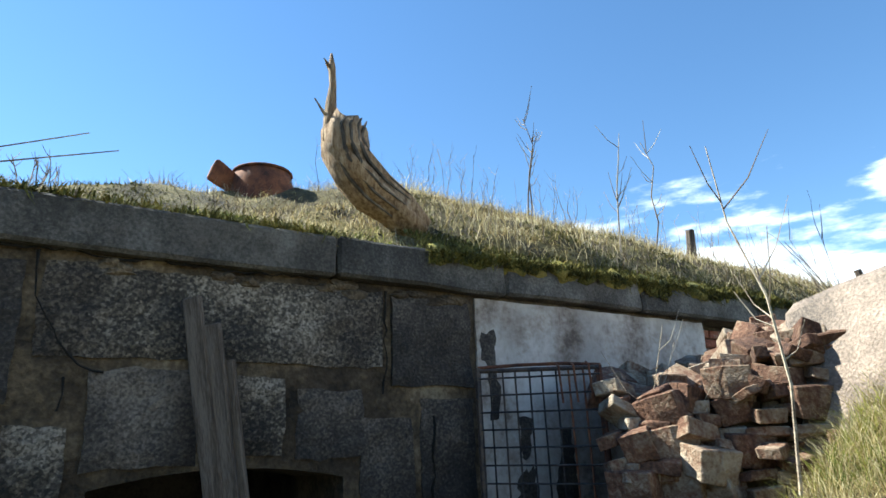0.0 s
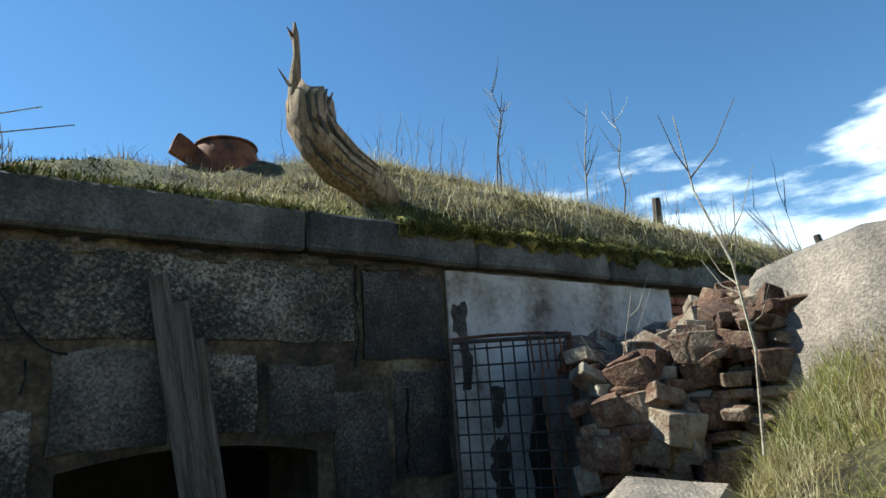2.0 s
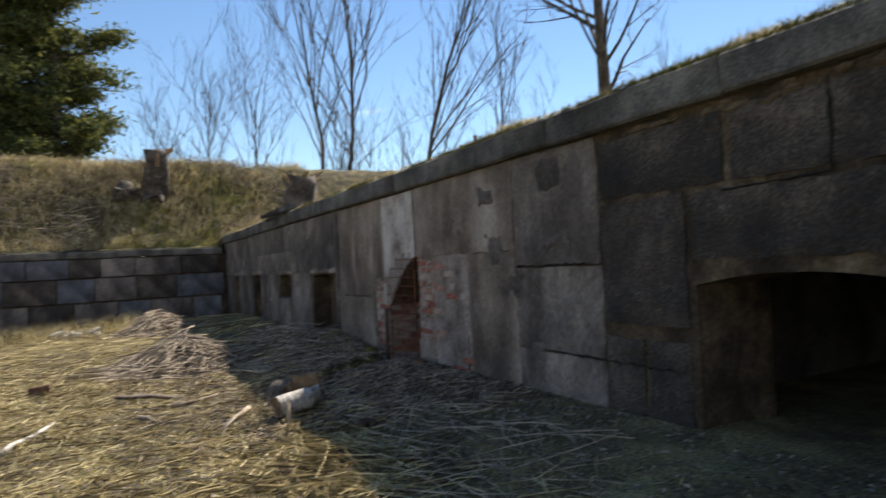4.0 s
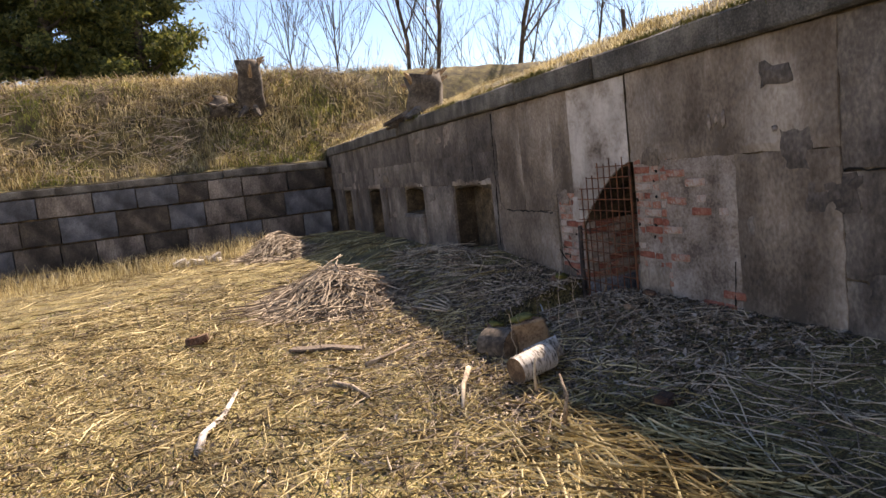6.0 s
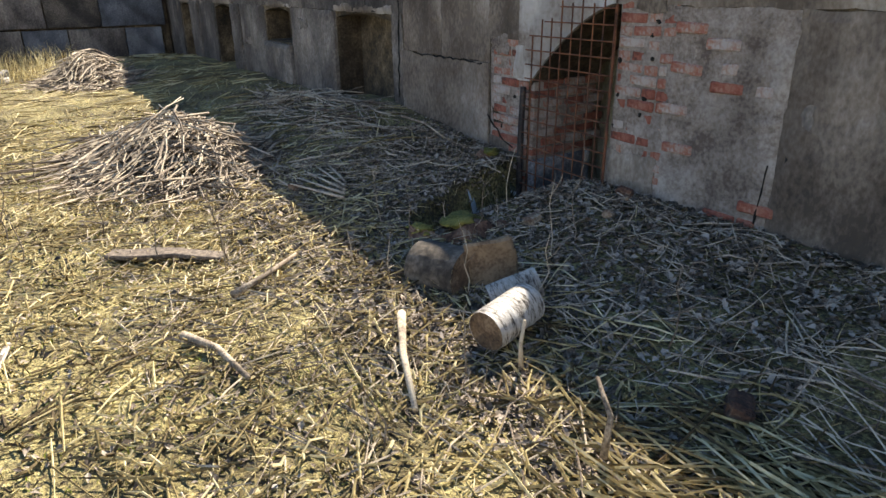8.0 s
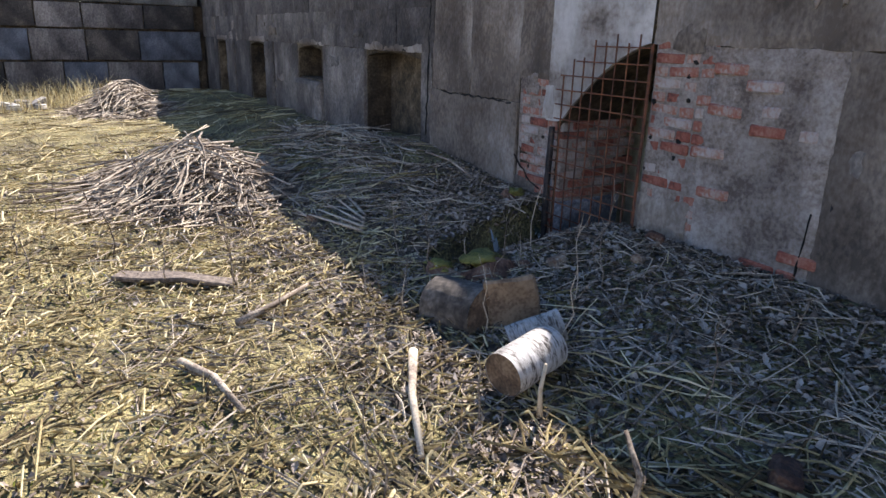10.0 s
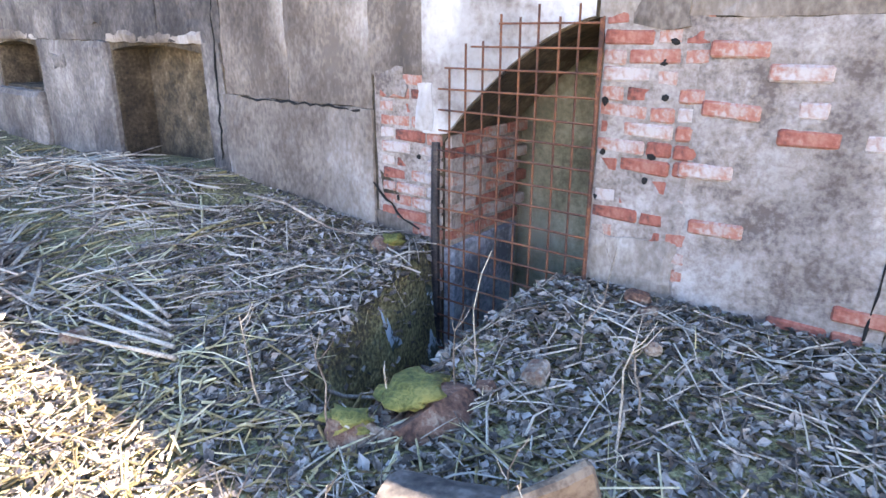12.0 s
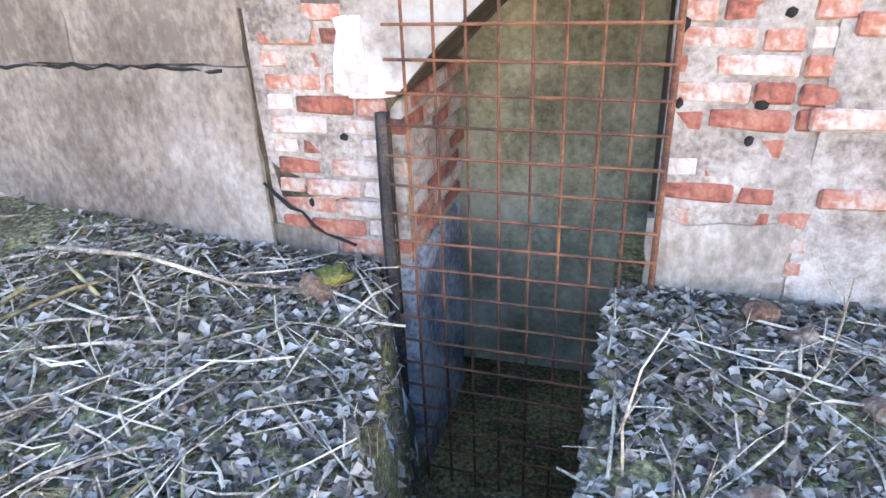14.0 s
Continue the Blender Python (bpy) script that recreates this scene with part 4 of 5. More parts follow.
blades("hanging_moss", hang(16000, 2.95, 7.2, 61), 0.05, 0.012, MOSS, "dark green moss hanging over the coping", "moss", 61, 1.3)
blades("coping_moss", scatter(32000, -16, 3, COPE_Y - 0.005, COPE_Y + 0.45, lambda x, y: max(bank_z(x, y), COPE_TOP), 62, clumpy(2.0, -0.05, 7)), 0.075, 0.012, MOSS, "yellow-green moss on the coping", "moss", 62, 1.2)
for k in range(14):
    x = 3.1 + 0.27 * k + rng.uniform(-0.1, 0.1)
    s = rng.uniform(0.07, 0.12)
    ob = tagged(new("moss_clump", finish("moss_clump", blob(s * 1.5, s * 0.45, s * 0.9, rng, 0.6), MOSS, True)), "dark green moss clump on the coping edge", "moss", "coping moss")
    ob.matrix_basis = pose(x, COPE_Y + 0.03, COPE_TOP - 0.04)


# ---------------------------------------------------------------- trees
def bare_tree(m, h, seed, trunk_r, label, levels=4, spread=0.55, name="bare_tree", first=0.3, thin=0.002):
    r = random.Random(seed)
    limbs, trunk = [], []

    def grow(p, d, l, rad, lev, out):
        pts, rs = [p], [rad]
        n = 4
        for k in range(n):
            d = (d + Vector((r.gauss(0, 0.13), r.gauss(0, 0.13), 0.05 + r.gauss(0, 0.06)))).normalized()
            p = p + d * l / n
            pts.append(p)
            rs.append(rad * (1 - 0.72 * (k + 1) / n))
        out.append(tube(pts, rs, 6 if lev == 0 else 3, False))
        if lev >= levels:
            return
        kids = r.randint(10, 13) if lev == 0 else r.randint(4, 5)
        for _ in range(kids):
            t = r.uniform(first if lev == 0 else 0.2, 1.0) * n
            i = min(int(t), n - 1)
            q = pts[i] + (pts[i + 1] - pts[i]) * (t - i)
            a = r.uniform(0, 6.283)
            side = d.orthogonal().normalized()
            side.rotate(Matrix.Rotation(a, 3, d))
            nd = (d + side * r.uniform(0.6, 1.3) * spread * 1.6 + Vector((0, 0, 0.25))).normalized()
            grow(q, nd, l * r.uniform(0.36, 0.58), rs[i] * r.uniform(0.28, 0.45) + thin, lev + 1, limbs)

    grow(Vector((0, 0, -1)), Vector((0, 0, 1)), h, trunk_r, 0, trunk)
    ob = empty(name, m, label, "tree", "bare trees")
    part("trunk", mesh_of("trunk", *join(trunk), BARK, True), ob)
    v, f = join(limbs)
    part("crown", mesh_of("crown", v, f, BARK), ob, "leafless spreading twigs")
    return ob


BARE = "leafless grey deciduous tree behind the bank"
for x, y, h, s, r0 in ((-39.4, 11.0, 16, 1, 0.22), (-39.0, 13.2, 17, 2, 0.22), (-37.3, 16.9, 17, 3, 0.24), (-34.7, 20.6, 11.5, 4, 0.14), 
                       (-42, 6.5, 10, 6, 0.12), (-44, 9, 12, 7, 0.14), (-41, 18, 10, 8, 0.12), (-30, 29, 9, 9, 0.12), (-36, 26, 9.5, 10, 0.12), (-46, 14, 13, 13, 0.14), (-43, 3.2, 8.5, 14, 0.1)):
    bare_tree(pose(x, y, 2.0), h, s, r0 * 0.8, BARE, 3, 0.36, "bare_tree", 0.42, 0.007)
bare_tree(pose(-2.05, 6.1, 3.6), 2.8, 11, 0.035, "small leafless tree on the bank", 3, 0.45, "bare_tree", 0.3)
bare_tree(pose(-15.4, 13.0, 3.0), 9.5, 15, 0.26, BARE, 4, 0.6, "bare_tree", 0.36, 0.003)
bare_tree(pose(-16, 26, 2.6), 4.8, 12, 0.06, BARE, 3, 0.6)
for k in range(9):
    x = rng.uniform(8, 24)
    y = rng.uniform(7.5, 14)
    bare_tree(pose(x, y, 3.1), rng.uniform(1.6, 2.6), 60 + k, 0.025, "small leafless thicket shrub on the skyline", 3, 0.6, "bare_shrub", 0.05)
for k in range(7):
    bare_tree(pose(rng.uniform(4.6, 5.4), rng.uniform(0.8, 2.0), 2.15), rng.uniform(0.9, 1.3), 80 + k, 0.012, "leafless shrub behind the granite block", 2, 0.35, "bare_shrub", 0.05)


def pine(m, h, seed, cw):
    r = random.Random(seed)
    ob = empty("pine_tree", m, "tall dark green pine beyond the far bank", "tree", "pines")
    part("trunk", mesh_of("trunk", *tube([(0, 0, -1), (0.1, 0, h * 0.4), (0.2, 0.1, h * 0.75), (0.3, 0, h)], [0.35, 0.28, 0.2, 0.05], 9, False), BARK, True), ob)
    clumps = []
    for k in range(34):
        z = h * r.uniform(0.32, 1.0)
        a = r.uniform(0, 6.283)
        l = cw * r.uniform(0.35, 1.0) * (1.15 - abs(z / h - 0.6))
        q = Vector((0.15, 0, z - 0.5))
        e = q + Vector((math.cos(a) * l, math.sin(a) * l, l * 0.3))
        part("limb", mesh_of("limb", *tube([q, (q + e) / 2 - Vector((0, 0, 0.15)), e], [0.09, 0.06, 0.02], 5, False), BARK), ob)
        for t in (0.6, 0.85, 1.05):
            clumps.append((q + (e - q) * t + Vector((r.gauss(0, 0.4), r.gauss(0, 0.4), r.uniform(0.1, 0.5))), r.uniform(0.5, 1.05)))
    rs = np.random.RandomState(seed)
    tufts = []
    for c, s in clumps:
        g = rs.randn(460, 3) * np.array([0.50, 0.50, 0.30]) * s + np.array(c)
        tufts.append(g)
    p = np.concatenate(tufts)
    n = len(p)
    d1 = rs.randn(n, 3) * 0.075
    d2 = rs.randn(n, 3) * 0.075
    v = np.stack([p - d1, p + d2, p + d1], 1).reshape(-1, 3)
    i = np.arange(n) * 3
    part("crown", mesh_of("crown", v.tolist(), np.stack([i, i + 1, i + 2], 1).tolist(), NEEDLE), ob, "dark green needle crown")



pine(pose(-38, -1.8, 2.0), 13.5, 1, 3.0)
pine(pose(-37, -5.4, 2.0), 15, 2, 3.6)
pine(pose(-39, -9.2, 2.0), 15, 3, 3.8)
pine(pose(-42, -4.0, 2.0), 17, 4, 3.4)
for k in range(26):
    x, y = rng.uniform(-48, -31), rng.uniform(2, 34)
    bare_tree(pose(x, y, 2.0), rng.uniform(5, 8.5), 500 + k, 0.05, "thin leafless thicket tree behind the bank", 2, 0.4, "bare_tree", 0.25, 0.008)

# ================================================================ pieces of walls
# coping of the main wall
prng = random.Random(5)
CJ = [8.2, 6.6, 5.0, 3.6, 2.32, 0.49, -0.40, -2.25, -4.05, -5.9, -7.6, -9.4, -11.2, -13.0, -14.9, -16.7, -18.5, -20.3, -22.2, -24.45]
for b, a in zip(CJ, CJ[1:]):
    gap = 0.035 if abs(b + 0.40) < 0.01 else 0.006
    w = b - a - gap - 0.004
    up = 0.07 if -17 < a < -14 else 0.0
    ob = part("coping_stone", finish("coping_stone", rough_block(w, 0.62, COPE_TOP - COPE_BOT, prng, 0.010, 0.02, 3), COPING), main_wall, "",
              pose((a + b - gap) / 2, COPE_Y + 0.31 + prng.uniform(-0.008, 0.012), (COPE_TOP + COPE_BOT) / 2 + up * 0.3 + prng.uniform(-0.008, 0.006), prng.uniform(-0.5, 0.5), prng.uniform(-0.3, 0.3), prng.uniform(-0.3, 0.3)))


def facing(x0, x1, z0, z1, mat, proud=0.02, rough=0.010, name="stone_block", gap=0.008, ragged=0.012):
    """A slab of stone or render let into the wall, with an uneven face and a ragged outline."""
    y0 = FACE - proud + prng.uniform(-0.005, 0.005)
    x0, x1, z0, z1 = x0 + gap, x1 - gap, z0 + gap, z1 - gap
    nx, nz_ = max(3, int((x1 - x0) / 0.06)), max(3, int((z1 - z0) / 0.06))
    o = Vector((prng.uniform(0, 90), prng.uniform(0, 90), 0))
    vs, fs = [], []
    cx, cz = (x0 + x1) / 2, (z0 + z1) / 2
    for j in range(nz_ + 1):
        for i in range(nx + 1):
            x, z = x0 + (x1 - x0) * i / nx, z0 + (z1 - z0) * j / nz_
            p = Vector((x, 0, z))
            rim = i in (0, nx) or j in (0, nz_)
            w = noise.noise_vector(p * 6 + o) * ragged + noise.noise_vector(p * 15 + o) * ragged * 0.7
            y = y0 + rough * 1.3 * noise.noise(p * 3 + o) + rough * noise.noise(p * 11 + o) + (0.6 * proud * rng_edge(p, o) if rim else 0)
            vs.append((x + w.x - cx, y, z + w.z - cz))
    w_ = nx + 1
    fs = [(j * w_ + i, j * w_ + i + 1, (j + 1) * w_ + i + 1, (j + 1) * w_ + i) for j in range(nz_) for i in range(nx)]
    ring = [i for i in range(w_)] + [j * w_ + nx for j in range(1, nz_ + 1)] + [nz_ * w_ + i for i in range(nx - 1, -1, -1)] + [j * w_ for j in range(nz_ - 1, 0, -1)]
    n0 = len(vs)
    vs += [(vs[i][0], FACE + 0.05, vs[i][2]) for i in ring]
    m = len(ring)
    fs += [(ring[k], n0 + k, n0 + (k + 1) % m, ring[(k + 1) % m]) for k in range(m)]
    return part(name, mesh_of(name, vs, fs, mat), main_wall, "", pose(cx, 0, cz))


def rng_edge(p, o):
    return 0.5 + 0.5 * noise.noise(p * 9 - o)


# granite courses above and beside the openings, each stone in its wide mortar joints
for x0, x1, z0, z1, mat_ in (
        (2.70, 3.32, 1.92, 2.50, GRANITE), (0.82, 2.66, 2.02, 2.50, SPECKLED), (-0.19, 0.77, 1.80, 2.48, GRANITE), (-0.92, -0.23, 1.99, 2.43, GRANITE), (-2.02, -0.95, 1.96, 2.43, GRANITE),
        (-3.05, -2.08, 1.80, 2.42, GRANITE), (-4.08, -3.10, 2.0, 2.48, GRANITE), (-5.33, -4.13, 2.0, 2.48, GRANITE),
        (2.90, 3.32, 1.20, 1.86, GRANITE), (2.50, 2.86, 1.10, 1.74, GRANITE), (2.11, 2.53, 1.51, 1.91, GRANITE), (1.66, 2.05, 1.54, 1.97, SPECKLED), (1.07, 1.61, 1.50, 1.99, GRANITE),
        (0.75, 1.03, 1.20, 1.72, SPECKLED), (0.37, 0.71, 1.20, 1.71, GRANITE), (0.02, 0.33, 1.20, 1.76, SPECKLED), (-0.56, -0.02, 1.74, 1.95, GRANITE), (-1.72, -0.60, 1.52, 1.94, SPECKLED),
        (-1.99, -1.74, 0.95, 1.83, SPECKLED), (-2.36, -2.03, 0.95, 1.76, SPECKLED), (-2.84, -2.50, 0.95, 1.76, SPECKLED), (-4.42, -2.90, 1.50, 1.97, GRANITE), (-5.33, -4.47, 1.02, 1.97, GRANITE)):
    facing(x0, x1, z0, z1, mat_, 0.022, 0.014, "stone_block", 0.010, 0.018)
for x0, x1 in ((2.46, 2.88), (2.90, 3.32), (0.78, 1.07), (0.38, 0.75), (0.0, 0.35), (-2.02, -1.74), (-2.84, -2.04), (-4.9, -4.48), (-5.33, -4.92)):
    facing(x0, x1, 0.05, 0.93 if x1 < -1 else 1.07, GRANITE, 0.02, 0.014, "stone_block", 0.010, 0.018)
# lumps of yellowish mortar bulging under the coping
for k in range(46):
    x = prng.uniform(-5.0, 3.3)
    part("mortar_lump", finish("mortar_lump", blob(prng.uniform(0.05, 0.16), 0.03, prng.uniform(0.02, 0.045), prng, 0.7, 2), MORTAR), main_wall, "", pose(x, FACE - 0.005, 2.505 + prng.uniform(-0.05, 0.02)))

# plastered bay and rendered stretches
facing(3.36, 5.84, 0.0, 2.53, LIMEWASH, 0.016, 0.005, "plaster_panel", 0.004, 0.008)
for x0, x1, z0, z1, mat, pr in ((-6.62, -5.36, 1.50, 2.54, DARKREND, 0.02), (-6.62, -5.36, 0.72, 1.49, DARKREND, 0.016), (-6.62, -5.36, -0.1, 0.71, DARKREND, 0.02),
                                (-7.58, -6.61, -0.1, 1.66, RENDER, 0.025), (-8.47, -7.56, -0.1, 1.66, BED, 0.024), (-8.965, -6.61, 1.65, 2.55, RENDER, 0.026),
                                (-10.52, -10.06, 1.32, 2.55, RENDER, 0.02), (-11.35, -10.50, 1.10, 2.55, RENDER, 0.02), (-12.12, -11.33, 1.10, 2.55, RENDER, 0.016),
                                (-12.16, -10.50, -0.1, 1.11, RENDER, 0.03), (-12.41, -12.15, -0.1, 1.5, DARKREND, 0.01)):
    facing(x0, x1, z0, z1, mat, pr, 0.009, "render_panel")
for z0, z1 in ((1.96, 2.56), (1.48, 1.98)):
    x = -12.10
    while x > -24.2:
        w = prng.uniform(0.8, 2.1)
        facing(x - w - 0.02, x, z0, z1, DARKREND, prng.uniform(0.014, 0.03), 0.012, "render_panel")
        x -= w
for x0, x1, pr in ((-14.5, -13.95, 0.06), (-15.62, -14.5, 0.02), (-18.76, -18.2, 0.06), (-18.22, -16.84, 0.02), (-21.95, -21.2, 0.06), (-21.22, -19.95, 0.02), (-24.3, -22.95, 0.03)):
    facing(x0, x1, -0.1, 1.49, DARKREND, pr, 0.010, "render_panel")

facing(-16.84, -15.62, -0.1, 0.93, DARKREND, 0.10, 0.012, "render_panel")
for x0, x1, z0, z1, sill_, deep_ in [o for o in OPENINGS if o[0] < -11]:
    facing(x0 - 0.06, x1 + 0.06, z1 + 0.015, z1 + 0.12, RENDER, 0.035, 0.008, "lintel", 0.004, 0.012)
for k in range(46):
    x, z = prng.uniform(-23.5, -5.4), prng.uniform(0.5, 2.35)
    w, h = prng.uniform(0.10, 0.42), prng.uniform(0.10, 0.34)
    if not any(o[0] - 0.1 < x + w and x < o[1] + 0.1 and z < 1.6 for o in OPENINGS) and not (-12.2 < x + w and x < -8.4):
        facing(x, x + w, z, min(z + h, 2.5), prng.choice((RENDER, DARKREND, DARKREND, BED)) if x < -10.6 else DARKREND, 0.034, 0.008, "render_patch", 0.0, 0.05)

# sooty run-down stains on the plastered bay
for x0, x1, z0, z1 in ((3.62, 3.82, 0.7, 1.78), (3.98, 4.18, 0.7, 1.70), (3.40, 3.52, 1.7, 2.3)):
    facing(x0, x1, z0, z1, GRANITE, 0.0235, 0.002, "soot_stain", 0.0, 0.05)

# pale plaster over the half arch
vs, fs = [], []
n = 24
for k in range(n + 1):
    x = -10.075 + (10.075 - 8.975) * k / n
    zb = (door_top(x) + 0.012 if x > -9.92 else 1.0) + 0.01 * noise.noise(Vector((x * 9, 0, 0)))
    zt = 2.53
    for y in (FACE - 0.022, FACE + 0.05):
        vs += [(x, y, zb), (x, y, zt)]
for k in range(n):
    o = 4 * k
    fs += [(o, o + 4, o + 5, o + 1), (o + 2, o + 3, o + 7, o + 6), (o, o + 2, o + 6, o + 4), (o + 1, o + 5, o + 7, o + 3)]
part("plaster_panel", mesh_of("plaster_panel", vs, fs, LIMEWASH), main_wall)

# mortar beds between the exposed bricks
for x0, x1, z0, z1 in ((-8.93, -8.44, -0.2, 1.74), (-10.49, -9.94, -0.2, 1.34)):
    part("mortar_bed", finish("mortar_bed", rough_block(x1 - x0, 0.10, z1 - z0, prng, 0.010, 0.006, 7), BED), main_wall, "", pose((x0 + x1) / 2, FACE + 0.043, (z0 + z1) / 2))
# exposed bricks round the doorway
BRICKS = [finish("brick", rough_block(0.245, 0.10, 0.072, prng, 0.006, 0.010, 0), BRICK) for _ in range(5)]
HALVES = [finish("half_brick", rough_block(0.12, 0.10, 0.072, prng, 0.006, 0.010, 0), BRICK) for _ in range(4)]


def brick_at(x, y, z, half=False, rz=0):
    part("brick", prng.choice(HALVES if half else BRICKS), main_wall, "", pose(x, y, z, prng.uniform(-2, 2), prng.uniform(-1.5, 1.5), rz + prng.uniform(-2, 2)))


row = 0
z = 0.02
while z < 1.72:
    # pier between doorway and render
    x = -8.925
    first = row % 2
    while x < -8.50:
        half = first or x > -8.72
        first = False
        w = 0.12 if half else 0.245
        brick_at(x + w / 2, FACE + 0.05 - prng.choice((0.012, 0.016, 0.006)), z, half)
        x += w + 0.012
    # toothed edge before the doorway
    if z < 1.36:
        x = -9.935
        first = row % 2
        while x > -10.44 + 0.25 * max(0, 0.5 - z):
            half = first or x < -10.30
            first = False
            w = 0.12 if half else 0.245
            if door_top(x - w / 2) < z + 5:
                brick_at(x - w / 2, FACE + 0.05 - prng.choice((0.012, 0.018, 0.004)), z, half)
            x -= w + 0.012
    # left reveal of the passage
    if 0.35 < z < 0.98:
        for q in range(3):
            brick_at(-9.925, FACE + 0.14 + 0.257 * q + 0.1 * (row % 2), z, False, 90)
    z += 0.086
    row += 1
for x, z in ((-8.30, 1.52), (-8.05, 1.43), (-7.98, 1.28), (-7.72, 1.17), (-7.98, 1.17), (-8.3, 1.26), (-8.38, 0.98), (-8.3, 0.72), (-7.65, 0.45), (-7.7, 0.33), (-7.9, 0.33)):
    brick_at(x, FACE + 0.05 - 0.031, z, prng.random() < 0.35)
part("mortar_bed", finish("mortar_bed", rough_block(0.10, 0.74, 0.78, prng, 0.008, 0.006, 5), BED), main_wall, "", pose(-9.931, FACE + 0.385, 0.60))
part("peeling_plaster", finish("peeling_plaster", rough_block(0.10, 0.74, 1.5, prng, 0.012, 0.02, 3), PAINT), main_wall, "peeling grey-blue plaster", pose(-9.91, FACE + 0.38, -0.45))
part("wall_slot", finish("wall_slot", box_bm(-7.515, -7.465, FACE - 0.026, FACE + 0.02, 0.76, 0.92, 0.004), IRON), main_wall, "dark rectangular slot")

for x0, x1, z0, z1, mat_ in ((-8.95, -8.46, -0.1, 0.60, RENDER), (-10.49, -10.20, -0.1, 0.46, RENDER), (-8.80, -8.52, 1.62, 1.78, RENDER), (-10.46, -10.22, 1.20, 1.36, BED), (-10.12, -9.99, 1.02, 1.30, LIMEWASH)):
    facing(x0, x1, z0, z1, mat_, 0.026, 0.010, "plaster_patch", 0.004, 0.035)
# raised near-black blobs, painted as the shade of small holes in the brickwork
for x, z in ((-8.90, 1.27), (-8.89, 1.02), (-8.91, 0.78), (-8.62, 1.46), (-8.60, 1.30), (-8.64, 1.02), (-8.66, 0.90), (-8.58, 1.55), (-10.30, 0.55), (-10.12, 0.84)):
    part("putlog_hole", finish("putlog_hole", blob(prng.uniform(0.012, 0.024), 0.012, prng.uniform(0.014, 0.026), prng, 0.5, 1), GAP_SHADE), main_wall, "near-black blob painted as the shade in a small hole", pose(x, FACE - 0.008, z))

# end wall: coping and blocks
y = 3.8
while y > -12:
    w = prng.uniform(1.3, 1.9)
    part("coping_stone", finish("coping_stone", rough_block(0.6, w - 0.012, 0.215, prng, 0.012, 0.02, 2), COPING), end_wall, "", pose(END_X - 0.20, y - w / 2, 2.335 + prng.uniform(-0.01, 0.01), 0, 0, prng.uniform(-0.4, 0.4)))
    y -= w
for z0, z1 in ((1.62, 2.20), (0.86, 1.59), (0.12, 0.83), (-0.6, 0.09)):
    y = 3.86 - prng.uniform(0, 0.3)
    while y > -12:
        w = prng.uniform(0.8, 1.6)
        part("stone_block", finish("stone_block", rough_block(0.14, w - 0.025, z1 - z0 - 0.015, prng, 0.012, 0.012, 3), prng.choice((SLATE, SLATE, GRANITE, DARKREND))), end_wall, "", pose(END_X + 0.05 + prng.uniform(-0.012, 0.012), y - w / 2, (z0 + z1) / 2))
        y -= w

# stones of the ruined wall
d_ = (B_ - A_).normalized()
nrm = Vector((-d_.y, d_.x, 0))
if nrm.x > 0:
    nrm = -nrm
L_ = (B_ - A_).length
SIZES = [(0.17, 0.065), (0.20, 0.07), (0.20, 0.11), (0.16, 0.14), (0.10, 0.08), (0.21, 0.05), (0.08, 0.06), (0.12, 0.06), (0.24, 0.17)]
STONES = [finish("stone", rough_block(sx, 0.17, sz, prng, 0.026, 0.006, 1), RUBBLE) for k, (sx, sz) in enumerate(SIZES)]
turn_ = math.degrees(math.atan2(d_.y, d_.x))
inv_ = rubble.matrix_basis.inverted()
z = 0.05
while z < 2.2:
    step = prng.choice((0.06, 0.07, 0.085, 0.10))
    t = prng.uniform(-0.12, 0.02)
    while t < L_:
        i = prng.randrange(9)
        if SIZES[i][1] > step * 1.5 and prng.random() < 0.55:
            continue
        sx, sz = SIZES[i]
        lim = 1.80 + 0.14 * nz2(t, 0, 5, 2) + 0.26 * smooth01((t - 0.40) / 0.5)
        if z < lim:
            q = A_ + d_ * (t + sx / 2) + nrm * (prng.uniform(-0.10, 0.09) - 0.14 * smooth01((z - 1.3) / 0.6))
            part("stone", STONES[i], rubble, "", inv_ @ pose(q.x, q.y, z + sz / 2, prng.uniform(-12, 12), prng.uniform(-11, 11), turn_ + prng.uniform(-40, 40)))
        t += sx * prng.uniform(0.95, 1.25)
    z += step
for k in range(260):
    t, u = prng.uniform(-0.05, L_ + 0.5), prng.uniform(0.0, 1.3)
    q = A_ + d_ * t - nrm * u
    if q.x > 3.6 + (3.5 - q.y) * 0.2 and q.y < 3.75:
        i = prng.randrange(9)
        part("stone", STONES[i], rubble, "", inv_ @ pose(q.x, q.y, 1.70 + 0.24 * smooth01((t - 0.40) / 0.5) + 0.22 * u + prng.uniform(-0.08, 0.06), prng.uniform(-30, 30), prng.uniform(-30, 30), prng.uniform(0, 180)))
part("core", finish("core", rough_block(1.0, 0.70, 1.62, prng, 0.04, 0.05, 3), MORTAR), rubble, "", inv_ @ pose(*(A_ + d_ * 0.60 - nrm * 0.50).to_tuple()[:2], 0.86, 0, 0, turn_))
part("core", finish("core", rough_block(1.3, 0.70, 1.78, prng, 0.04, 0.05, 3), MORTAR), rubble, "", inv_ @ pose(*(A_ + d_ * 0.72 - nrm * 1.05).to_tuple()[:2], 0.94, 0, 0, turn_))
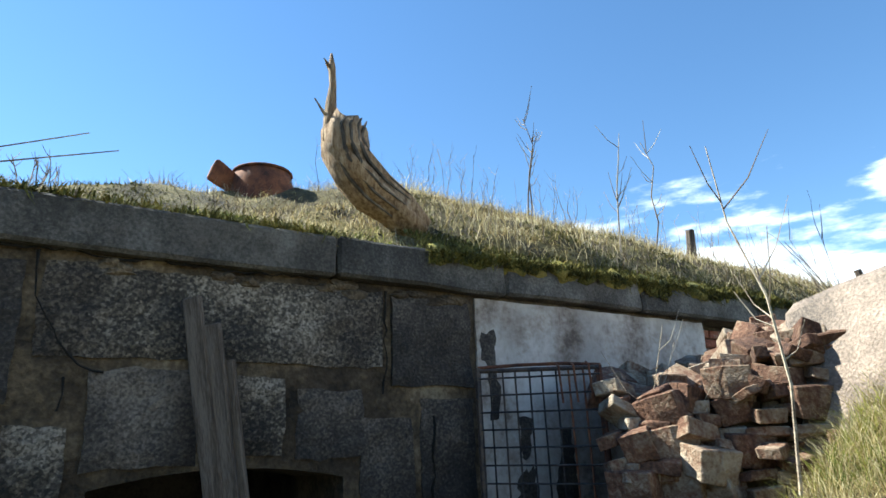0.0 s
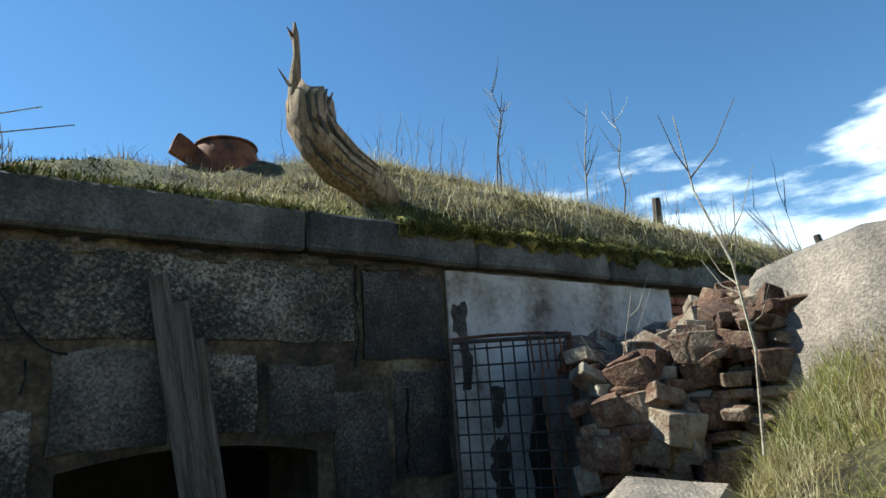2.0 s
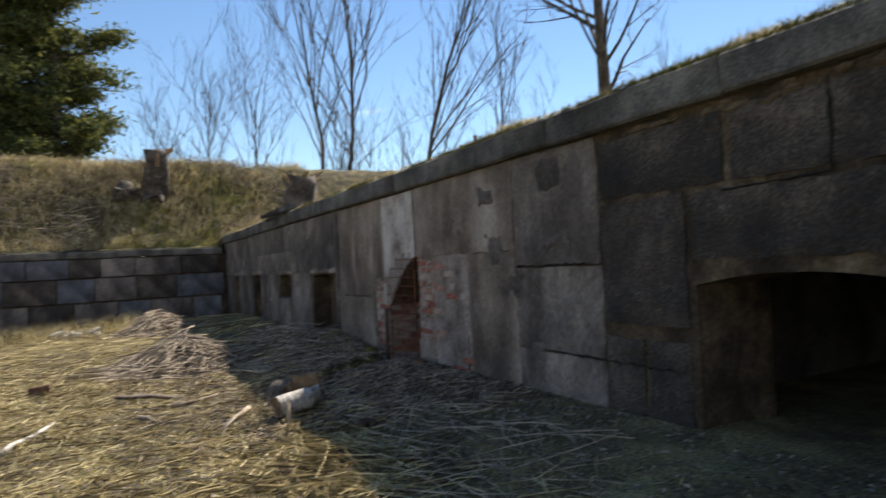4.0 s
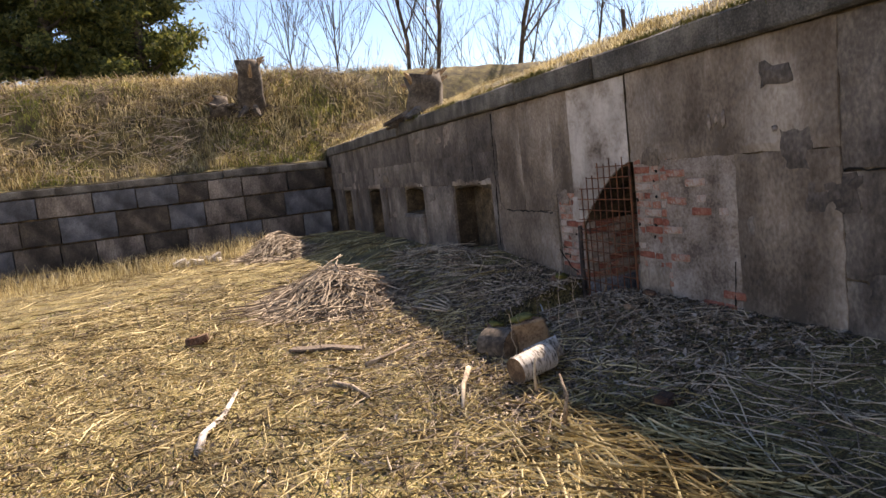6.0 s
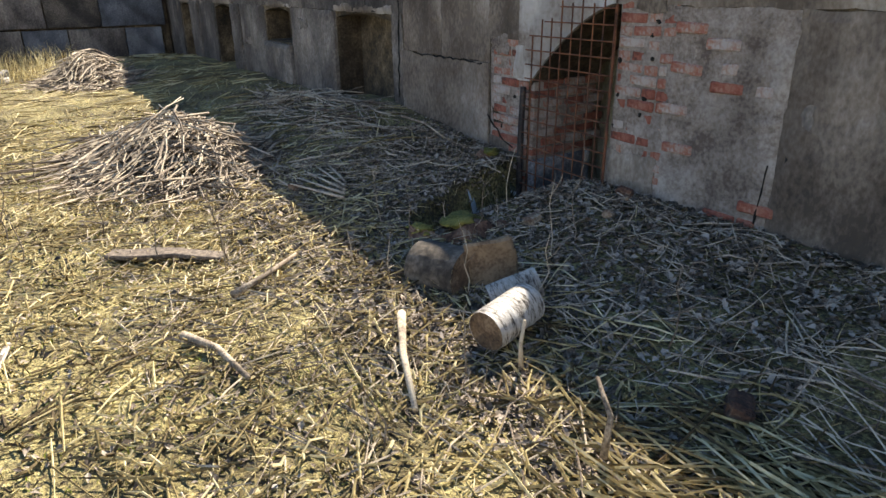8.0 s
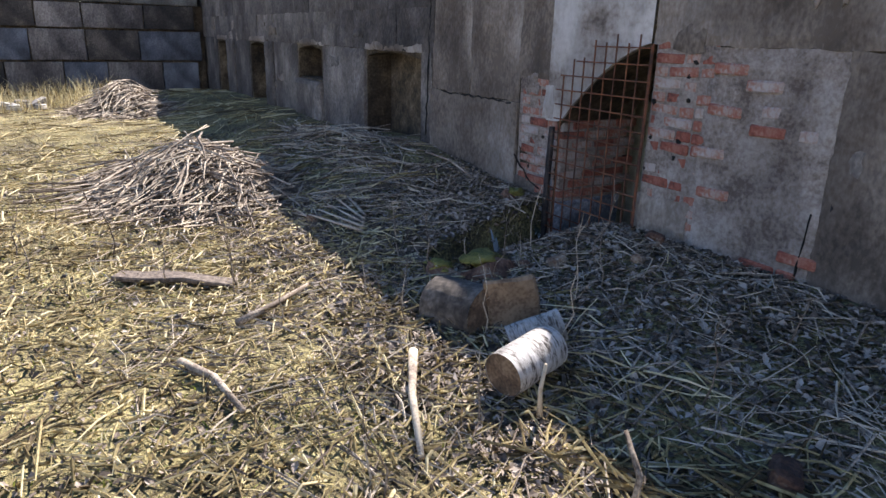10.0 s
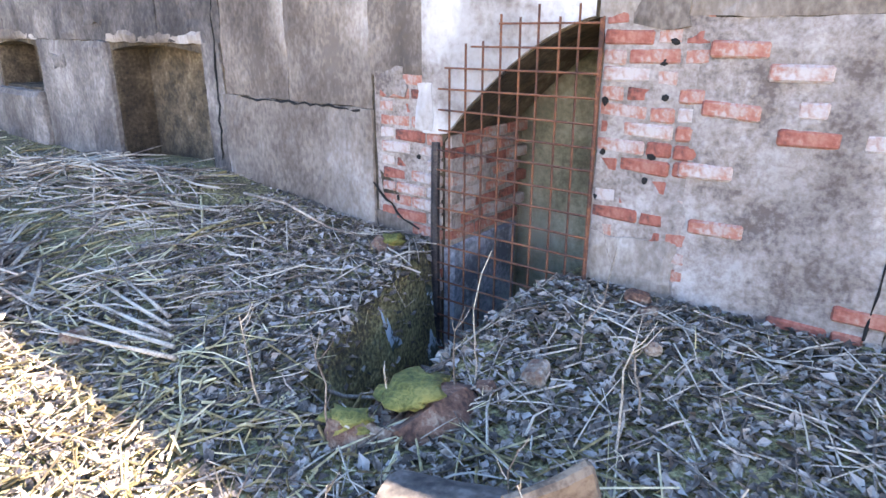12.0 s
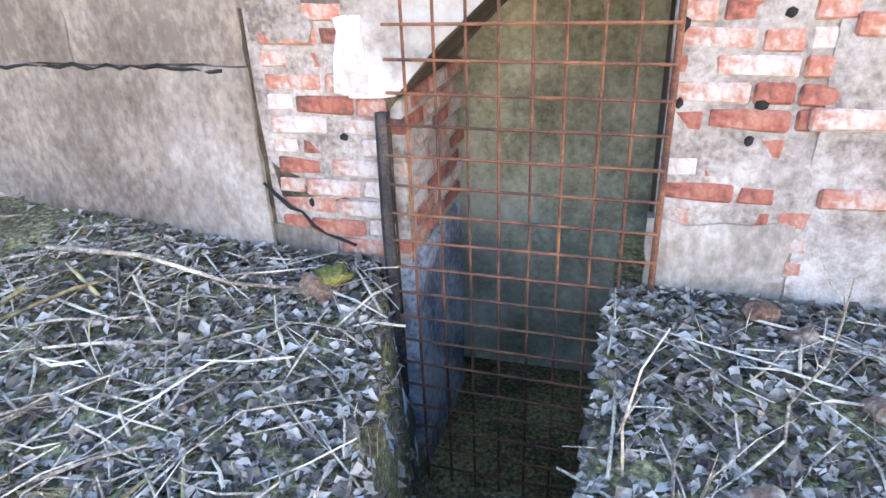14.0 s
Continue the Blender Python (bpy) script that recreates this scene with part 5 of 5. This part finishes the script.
# courses of the dark brick wall behind
for r_ in range(9):
    for c_ in range(9):
        part("brick", prng.choice(BRICKS), old_brick, "", pose(5.98 + 0.26 * c_ + 0.13 * (r_ % 2), 4.10, 1.78 + 0.086 * r_, 0, 0, prng.uniform(-3, 3)))

for x_, z_, w_, h_ in ((-7.66, 1.95, 0.022, 0.075), (-7.74, 1.97, 0.018, 0.05), (-7.82, 1.94, 0.02, 0.06), (-7.15, 1.83, 0.03, 0.025)):
    part("white_smear", finish("white_smear", blob(w_, 0.012, h_, prng, 0.7, 2), BED, True), main_wall, "white paint smear", pose(x_, FACE - 0.028, z_))

# cracks along the joints: raised near-black tubes paint the shade inside them
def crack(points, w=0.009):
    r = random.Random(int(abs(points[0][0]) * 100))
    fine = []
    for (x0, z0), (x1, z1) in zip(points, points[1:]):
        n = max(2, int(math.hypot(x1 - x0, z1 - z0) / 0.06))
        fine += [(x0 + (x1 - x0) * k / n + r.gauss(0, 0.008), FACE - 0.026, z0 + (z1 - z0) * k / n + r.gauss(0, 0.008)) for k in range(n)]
    part("crack", mesh_of("crack", *tube(fine, [w * r.uniform(0.3, 1.2) for _ in fine], 5), GAP_SHADE), main_wall, "near-black strip painted as the shade in a crack")


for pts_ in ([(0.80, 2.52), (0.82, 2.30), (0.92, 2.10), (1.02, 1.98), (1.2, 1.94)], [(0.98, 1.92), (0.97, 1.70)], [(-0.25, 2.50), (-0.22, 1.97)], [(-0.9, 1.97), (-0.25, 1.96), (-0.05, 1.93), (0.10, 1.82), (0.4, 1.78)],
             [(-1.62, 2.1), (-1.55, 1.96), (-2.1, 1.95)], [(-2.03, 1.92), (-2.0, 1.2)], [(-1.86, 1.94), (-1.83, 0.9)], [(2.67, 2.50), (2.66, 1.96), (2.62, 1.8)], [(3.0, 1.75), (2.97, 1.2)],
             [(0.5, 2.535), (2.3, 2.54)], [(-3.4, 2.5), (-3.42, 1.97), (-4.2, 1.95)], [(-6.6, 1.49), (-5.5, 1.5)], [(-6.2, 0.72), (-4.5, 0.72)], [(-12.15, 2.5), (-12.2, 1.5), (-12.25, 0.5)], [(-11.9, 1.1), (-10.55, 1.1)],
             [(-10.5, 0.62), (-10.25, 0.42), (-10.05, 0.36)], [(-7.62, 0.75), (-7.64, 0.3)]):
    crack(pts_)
